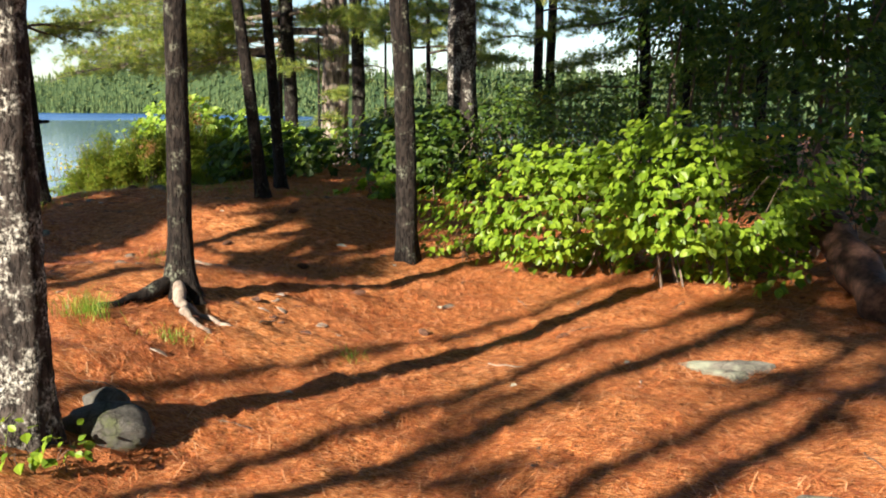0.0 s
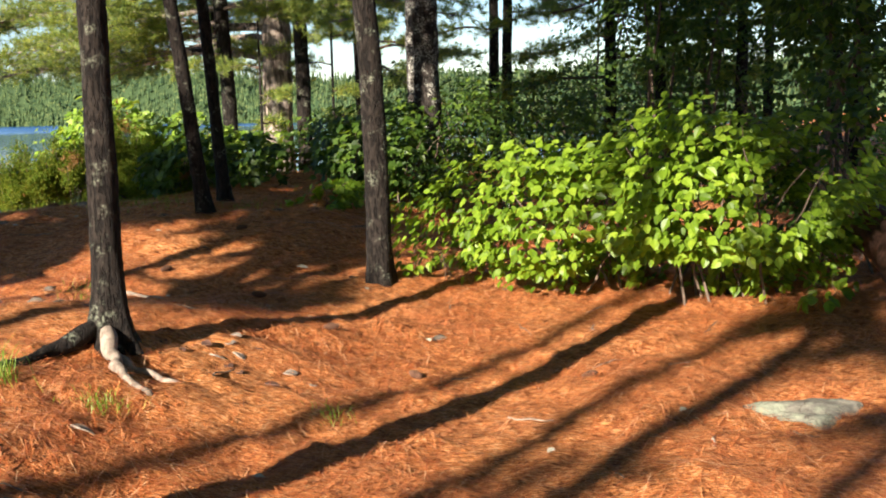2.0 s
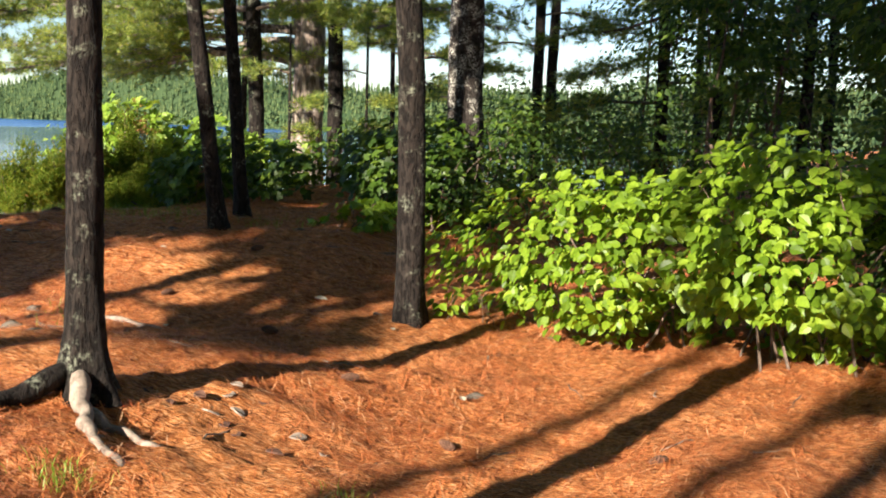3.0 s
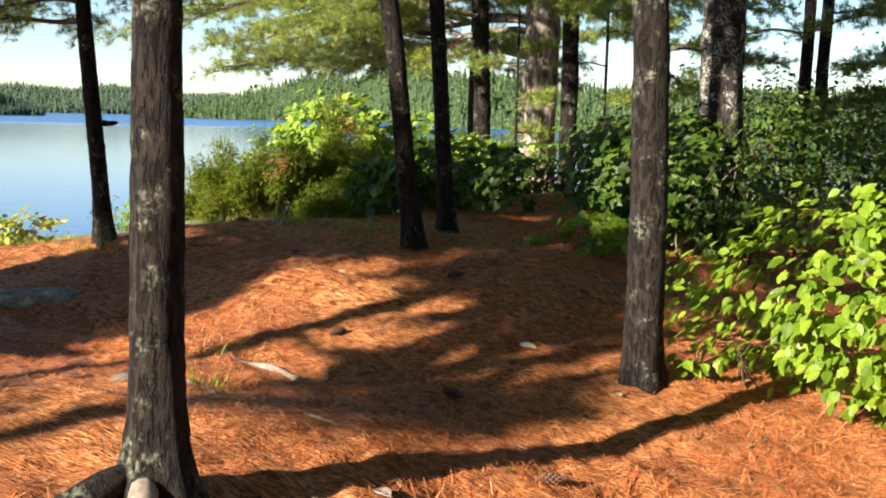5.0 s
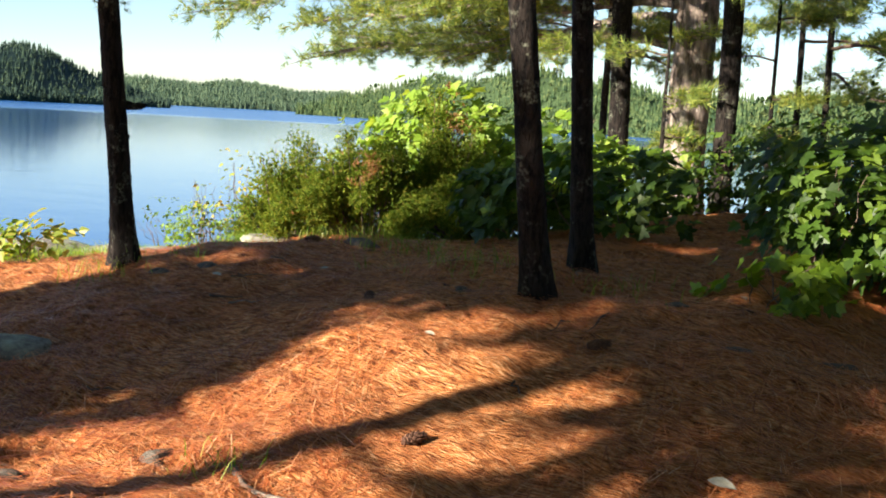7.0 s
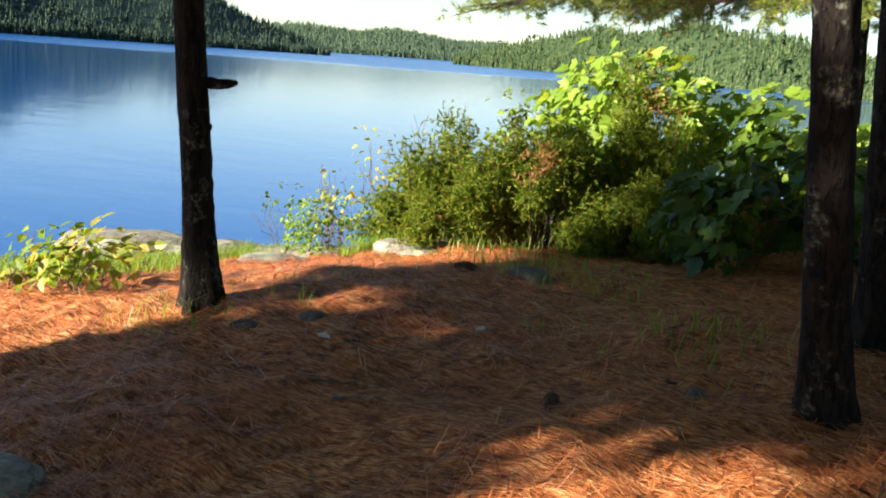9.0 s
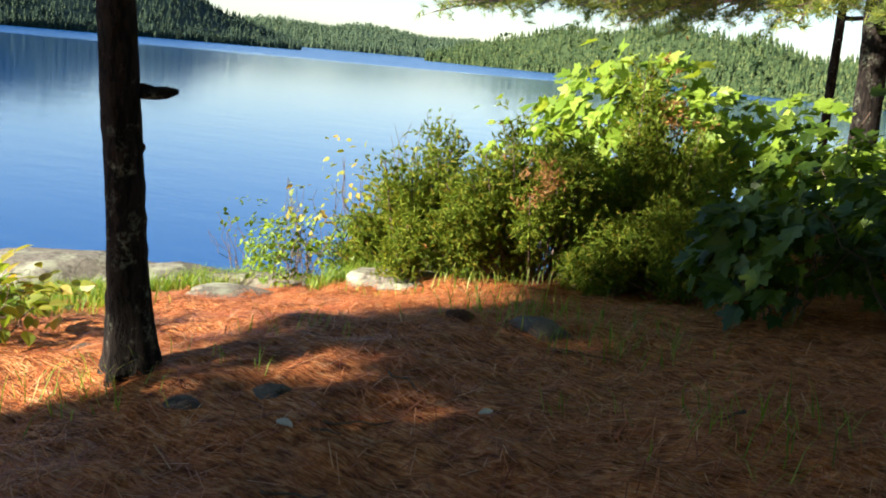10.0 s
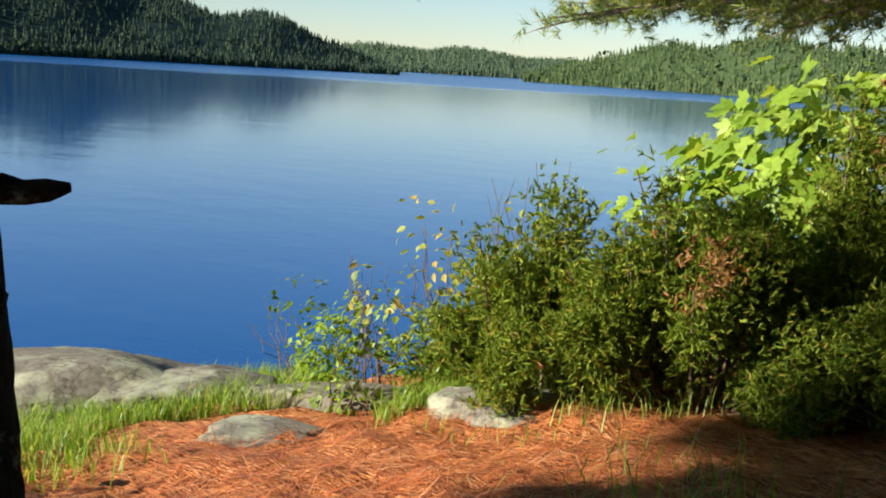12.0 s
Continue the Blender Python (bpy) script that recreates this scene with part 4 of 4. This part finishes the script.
rock("flat_stone", "flat pale stone lying in the needles", 1.95, 3.0, (0.30, 0.2, 0.14), 20, seed=307, sink=0.62, flat=0.6, top=0.42)
rock("shaded_boulder", "boulder at the foot of the pine, coloured darker for its shade", -1.38, 2.95, (0.25, 0.18, 0.14), 10, SHADED_ROCK, 308, 0.42, 0.5)
rock("shaded_boulder", "small stone at the foot of the pine, coloured darker", -1.5, 3.15, (0.15, 0.11, 0.13), 30, SHADED_ROCK, 309, 0.4, 0.5)
rock("granite_slab", "low grey stone sunk beside the shaded path", -5.2, 8.2, (0.36, 0.2, 0.14), 20, seed=312, sink=0.6, flat=0.55, top=0.35)
SMALL = [(-5.48, 9.62, 0.09), (-5.36, 9.84, 0.11), (-6.36, 9.90, 0.08), (-2.99, 6.46, 0.10), (-3.36, 6.80, 0.10), (-0.64, 7.15, 0.09), (-0.87, 5.78, 0.07),
         (-1.91, 10.18, 0.11), (-2.29, 9.81, 0.08), (-2.75, 10.38, 0.09), (-3.74, 7.72, 0.10), (-3.74, 9.93, 0.09), (-5.20, 11.20, 0.16), (-4.08, 7.29, 0.12), (0.63, 3.60, 0.05)]
for n, (x, y, s) in enumerate(SMALL):
    rock("small_stone", "small grey stone half sunk in needles", x, y, (s, s * 0.7, s * 0.42), n * 47, WEATHERED, 320 + n, 0.72, 0.45)


def root(points, r0, label="bare weathered tree root on the ground", material=DEADWOOD, name="tree_root"):
    P = np.array([(x, y, gz(x, y) + h) for x, y, h in points])
    u = np.linspace(0, len(P) - 1, len(P) * 5)
    Q = np.stack([np.interp(u, np.arange(len(P)), P[:, c]) for c in range(3)], -1)
    Q += 0.008 * np.stack([np.sin(u * 5), np.cos(u * 4.3), np.sin(u * 6)], -1)
    ob = new(name, mesh(name, *tube(Q, (np.linspace(r0, r0 * 0.5, len(Q)) * (1 + 0.15 * np.sin(u * 3.3))), 10, 0.025), material, True))
    return tagged(ob, label, "root")


root([(-2.16, 5.36, 0.10), (-2.07, 5.24, 0.05), (-1.98, 5.10, 0.02), (-1.90, 4.98, 0.0), (-1.74, 4.88, -0.005), (-1.62, 4.74, -0.04)], 0.042)
root([(-2.05, 5.22, 0.03), (-1.90, 5.20, 0.012), (-1.74, 5.16, 0.0), (-1.60, 5.14, -0.03)], 0.03, "short pale side root with a patch of moss")
root([(-2.24, 5.38, 0.08), (-2.34, 5.14, 0.05), (-2.42, 4.90, 0.02), (-2.52, 4.62, -0.03)], 0.05, "mossy dark root running from the trunk", BARK)
root([(-2.83, 6.73, -0.03), (-3.10, 6.99, -0.004), (-3.35, 7.12, -0.006), (-3.6, 7.4, -0.04)], 0.035)
root([(-2.72, 7.47, -0.03), (-3.0, 7.63, -0.004), (-3.3, 7.65, -0.006), (-3.6, 7.88, -0.04)], 0.03)

log = thing("fallen_log", "rotten red-brown fallen log beneath the bushes", "log")
u = np.linspace(0, 1, 26)[:, None]
P = np.array([2.45, 9.0, 0.50]) + (np.array([2.75, 7.2, 0.02]) - np.array([2.45, 9.0, 0.50])) * u
part("log_body", tube(P, 0.17 + 0.02 * np.sin(u[:, 0] * 14), 18, 0.07), ROTTEN, log, smooth=True)
for k in range(9):
    a = k * 0.7
    o = P[0] + np.array([0.02, math.cos(a) * 0.11, math.sin(a) * 0.11])
    part("splinter", tube([o, o + np.array([-0.07, 0.02, 0.02]), o + np.array([-0.10 - 0.02 * (k % 3), 0.03, 0.05])], [0.03, 0.018, 0.003], 5), ROTTEN, log)

# thin pine saplings behind
for x, y, h, s in ((-3.97, 17.31, 3.6, 1), (-4.71, 15.97, 2.4, 2), (-3.48, 22.17, 4.0, 3)):
    pine("thin young pine with sparse whorled branches", x, y, h, 0.028, (0, 0), BARK, 8, 0.2, boughs=[(0.9 + 0.42 * k, 137 * k, 0.9 - 0.13 * k, 0.15, 0.01) for k in range(int((h - 1) / 0.42))], seed=250 + s, flare=1.1, name="young_pine")


# ---- grass, needles and litter ----
def blades(P, length, width, material, name, label, lean=0.35, seed=0, category="grass"):
    r = np.random.default_rng(seed)
    n = len(P)
    a = r.uniform(0, 6.28, n)
    d = np.stack([np.cos(a) * lean * r.uniform(0.2, 1.6, n), np.sin(a) * lean * r.uniform(0.2, 1.6, n), np.ones(n)], -1) * (length * r.uniform(0.5, 1.2, n))[:, None]
    s = np.stack([-np.sin(a), np.cos(a), np.zeros(n)], -1) * width
    mid = P + d * 0.55 + np.array([0, 0, 1]) * (length * 0.08)
    tip = P + d + np.stack([np.cos(a), np.sin(a), np.zeros(n)], -1) * (length * 0.25 * lean / 0.35)
    V = np.stack([P - s, P + s, mid + s * 0.7, mid - s * 0.7, tip], 1).reshape(-1, 3)
    k = np.arange(n)[:, None] * 5
    F = np.concatenate([np.concatenate([k, k + 1, k + 2], 1), np.concatenate([k, k + 2, k + 3], 1), np.concatenate([k + 3, k + 2, k + 4], 1)])
    ob = new(name, mesh(name, V, F, material))
    return tagged(ob, label, category, kind="stuff")


def on_ground(x, y, dz=-0.005):
    return np.stack([x, y, ground_z(x, y) + dz], -1)


r = np.random.default_rng(401)
n = 90000
x, y = r.uniform(-10.0, -5.3, n), r.uniform(8.2, 14.0, n)
s = shore_distance(x, y)
dens = smoothstep(3.5, 2.7, s) * (s > 0.8) * (noise3(np.stack([x, y], -1), 3.0, 8) > -0.25)
keep = r.uniform(0, 1, n) < dens
blades(on_ground(x[keep], y[keep]), 0.115, 0.003, GRASS, "bank_grass", "fresh green grass along the rocky bank", 0.4, 1)
n = 1500
x, y = r.uniform(-6.8, -4.4, n), r.uniform(9.9, 12.6, n)
keep = noise3(np.stack([x, y], -1), 5.0, 9) > 0.55
blades(on_ground(x[keep], y[keep]), 0.10, 0.002, GRASS, "sparse_grass", "sparse thin grass growing through the needles", 0.5, 2)
for n, (x, y, c, rad, ln) in enumerate([(-2.42, 4.62, 170, 0.08, 0.16), (-1.81, 4.60, 90, 0.07, 0.07), (-0.81, 5.08, 50, 0.06, 0.06), (-3.48, 7.68, 40, 0.08, 0.08), (-3.95, 10.46, 80, 0.2, 0.12), (-3.17, 10.47, 60, 0.2, 0.10), (-5.45, 11.49, 110, 0.22, 0.14), (-4.85, 11.28, 80, 0.2, 0.12), (-3.05, 7.01, 40, 0.08, 0.1), (-1.66, 2.47, 60, 0.12, 0.12), (-5.86, 9.54, 60, 0.15, 0.12)]):
    q = np.random.default_rng(410 + n)
    blades(on_ground(x + q.normal(0, rad, c), y + q.normal(0, rad, c)), ln, 0.0025, GRASS, "grass_tuft", "small tuft of green grass in the needle bed", 0.6, n)

n = 230000
x, y = r.uniform(-7.6, 2.8, n), r.uniform(1.6, 13.4, n)
keep = (shore_distance(x, y) > 2.8) & (noise3(np.stack([x, y], -1), 2.5, 12) + r.normal(0, 0.7, n) > -0.5)
x, y = x[keep], y[keep]
m = len(x)
a = r.uniform(0, 6.28, m) + 0.8 * noise3(np.stack([x, y], -1), 1.5, 13)
ln, w = r.uniform(0.06, 0.15, m), r.uniform(0.0008, 0.0018, m)
dx, dy = np.cos(a), np.sin(a)
z = ground_z(x, y)
lift0, lift1 = r.uniform(0.001, 0.008, m), r.uniform(0.002, 0.03, m)
end = ground_z(x + dx * ln, y + dy * ln)
V = np.stack([np.stack([x - dy * w, y + dx * w, z + lift0], -1), np.stack([x + dy * w, y - dx * w, z + lift0], -1),
              np.stack([x + dx * ln + dy * w, y + dy * ln - dx * w, end + lift1], -1), np.stack([x + dx * ln - dy * w, y + dy * ln + dx * w, end + lift1], -1)], 1).reshape(-1, 3)
k = np.arange(m)[:, None] * 4
needles = new("fallen_needles", mesh("fallen_needles", V, np.concatenate([k, k + 1, k + 2, k + 3], 1), DEAD_NEEDLE))
tagged(needles, "loose rust and straw coloured fallen pine needles", "pine needles", kind="stuff")


def pine_cone(x, y, turn):
    root_ = thing("pine_cone", "dark fallen pine cone on the needles", "pine cone", "fallen cones")
    z = gz(x, y) + 0.02
    d = np.array([math.cos(turn), math.sin(turn), 0.05])
    V = []
    for k in range(9):
        for j in range(6):
            t, b = k / 9, j * 1.047 + k * 0.5
            o = np.array([x, y, z]) + d * (t - 0.5) * 0.11
            side = np.array([-d[1], d[0], 0]) * math.cos(b) + np.array([0, 0, 1]) * math.sin(b)
            rad = 0.022 * math.sin(math.pi * (0.15 + 0.8 * t))
            V.append(tube([o, o + side * rad + d * 0.006, o + side * rad * 1.2 + d * 0.016], [0.006, 0.008, 0.002], 4))
    part("cone_body", join(V), CONE, root_)


for x, y, t in [(-1.28, 6.77, 0.4), (-3.03, 8.26, 1.2), (-4.07, 9.57, 2.0), (-5.45, 11.03, 0.2), (-0.61, 6.20, 2.4), (-2.78, 9.40, 0.9), (-3.42, 6.88, 1.7), (-2.03, 7.58, 2.9), (0.43, 6.11, 0.8)]:
    pine_cone(x, y, t)
r = np.random.default_rng(77)
for k in range(70):
    x, y = r.uniform(-6.2, 2.2), r.uniform(2.5, 11.5)
    if shore_distance(np.array(x), np.array(y)) < 2.6:
        continue
    a, ln = r.uniform(0, 6.28), r.uniform(0.08, 0.32)
    u = np.linspace(-0.5, 0.5, 5)
    px, py = x + np.cos(a) * u * ln + 0.01 * np.sin(u * 9), y + np.sin(a) * u * ln + 0.012 * np.cos(u * 11)
    P = np.stack([px, py, ground_z(px, py) + 0.006], -1)
    tw = new("twig", mesh("twig", *tube(P, np.linspace(0.006, 0.002, 5), 5, 0.15), TWIG if k % 3 else DEADWOOD))
    tagged(tw, "short dry fallen twig on the needle bed", "twig", "fallen twigs")
for k, (x, y, s) in enumerate([(-2.04, 8.56, 0.10), (-0.66, 6.99, 0.06), (0.32, 4.72, 0.05), (-0.93, 4.15, 0.05), (-2.74, 7.59, 0.05), (-4.73, 10.17, 0.05), (-5.16, 9.67, 0.06), (-1.34, 8.11, 0.05), (0.94, 5.41, 0.05), (-3.42, 8.99, 0.05)]):
    V, F = scatter(OVATE, np.array([[x, y, gz(x, y) + 0.02]]), np.array([[0.1, -0.2, 1.0]]), np.array([[math.cos(k * 2.1), math.sin(k * 2.1), 0.1]]), [s])
    lf = new("fallen_leaf", mesh("fallen_leaf", V, F, PALE))
    tagged(lf, "pale dry fallen leaf lying on the needles", "leaf", "fallen leaves")
bark_r = np.random.default_rng(78)
for k in range(26):
    x, y = -1.65 + bark_r.normal(0, 0.22), 5.75 + bark_r.normal(0, 0.2)
    if k > 12:
        x, y = bark_r.uniform(-4.6, 1.2), bark_r.uniform(4, 11)
    V, F = scatter(OVATE, np.array([[x, y, gz(x, y) + 0.012]]), np.array([[bark_r.normal(0, 0.3), bark_r.normal(0, 0.3), 1.0]]), bark_r.standard_normal((1, 3)), [bark_r.uniform(0.05, 0.13)])
    ch = new("bark_flake", mesh("bark_flake", V, F, DEADWOOD if k % 2 else ROTTEN))
    sol = ch.modifiers.new("thick", "SOLIDIFY")
    sol.thickness = 0.008
    tagged(ch, "loose flake of bark on the ground", "bark", "bark flakes")
for n, (x, y) in enumerate([(-1.42, 2.3), (-1.30, 2.4), (-1.62, 2.28)]):
    shrub("seedling", "small green seedling at the foot of the pine", x, y, 0.12, 0.10, 0.02, 0.2, 22, OVATE, 0.06, BUSH_LEAF, 500 + n, 3, stem_r=0.003)
for n, (x, y) in enumerate([(1.95, 7.75), (2.09, 8.17), (1.69, 8.16)]):
    shrub("seedling", "low broadleaf plant beside the log", x, y, 0.14, 0.12, 0.02, 0.2, 16, OVATE, 0.10, BUSH_LEAF, 510 + n, 3, stem_r=0.003)
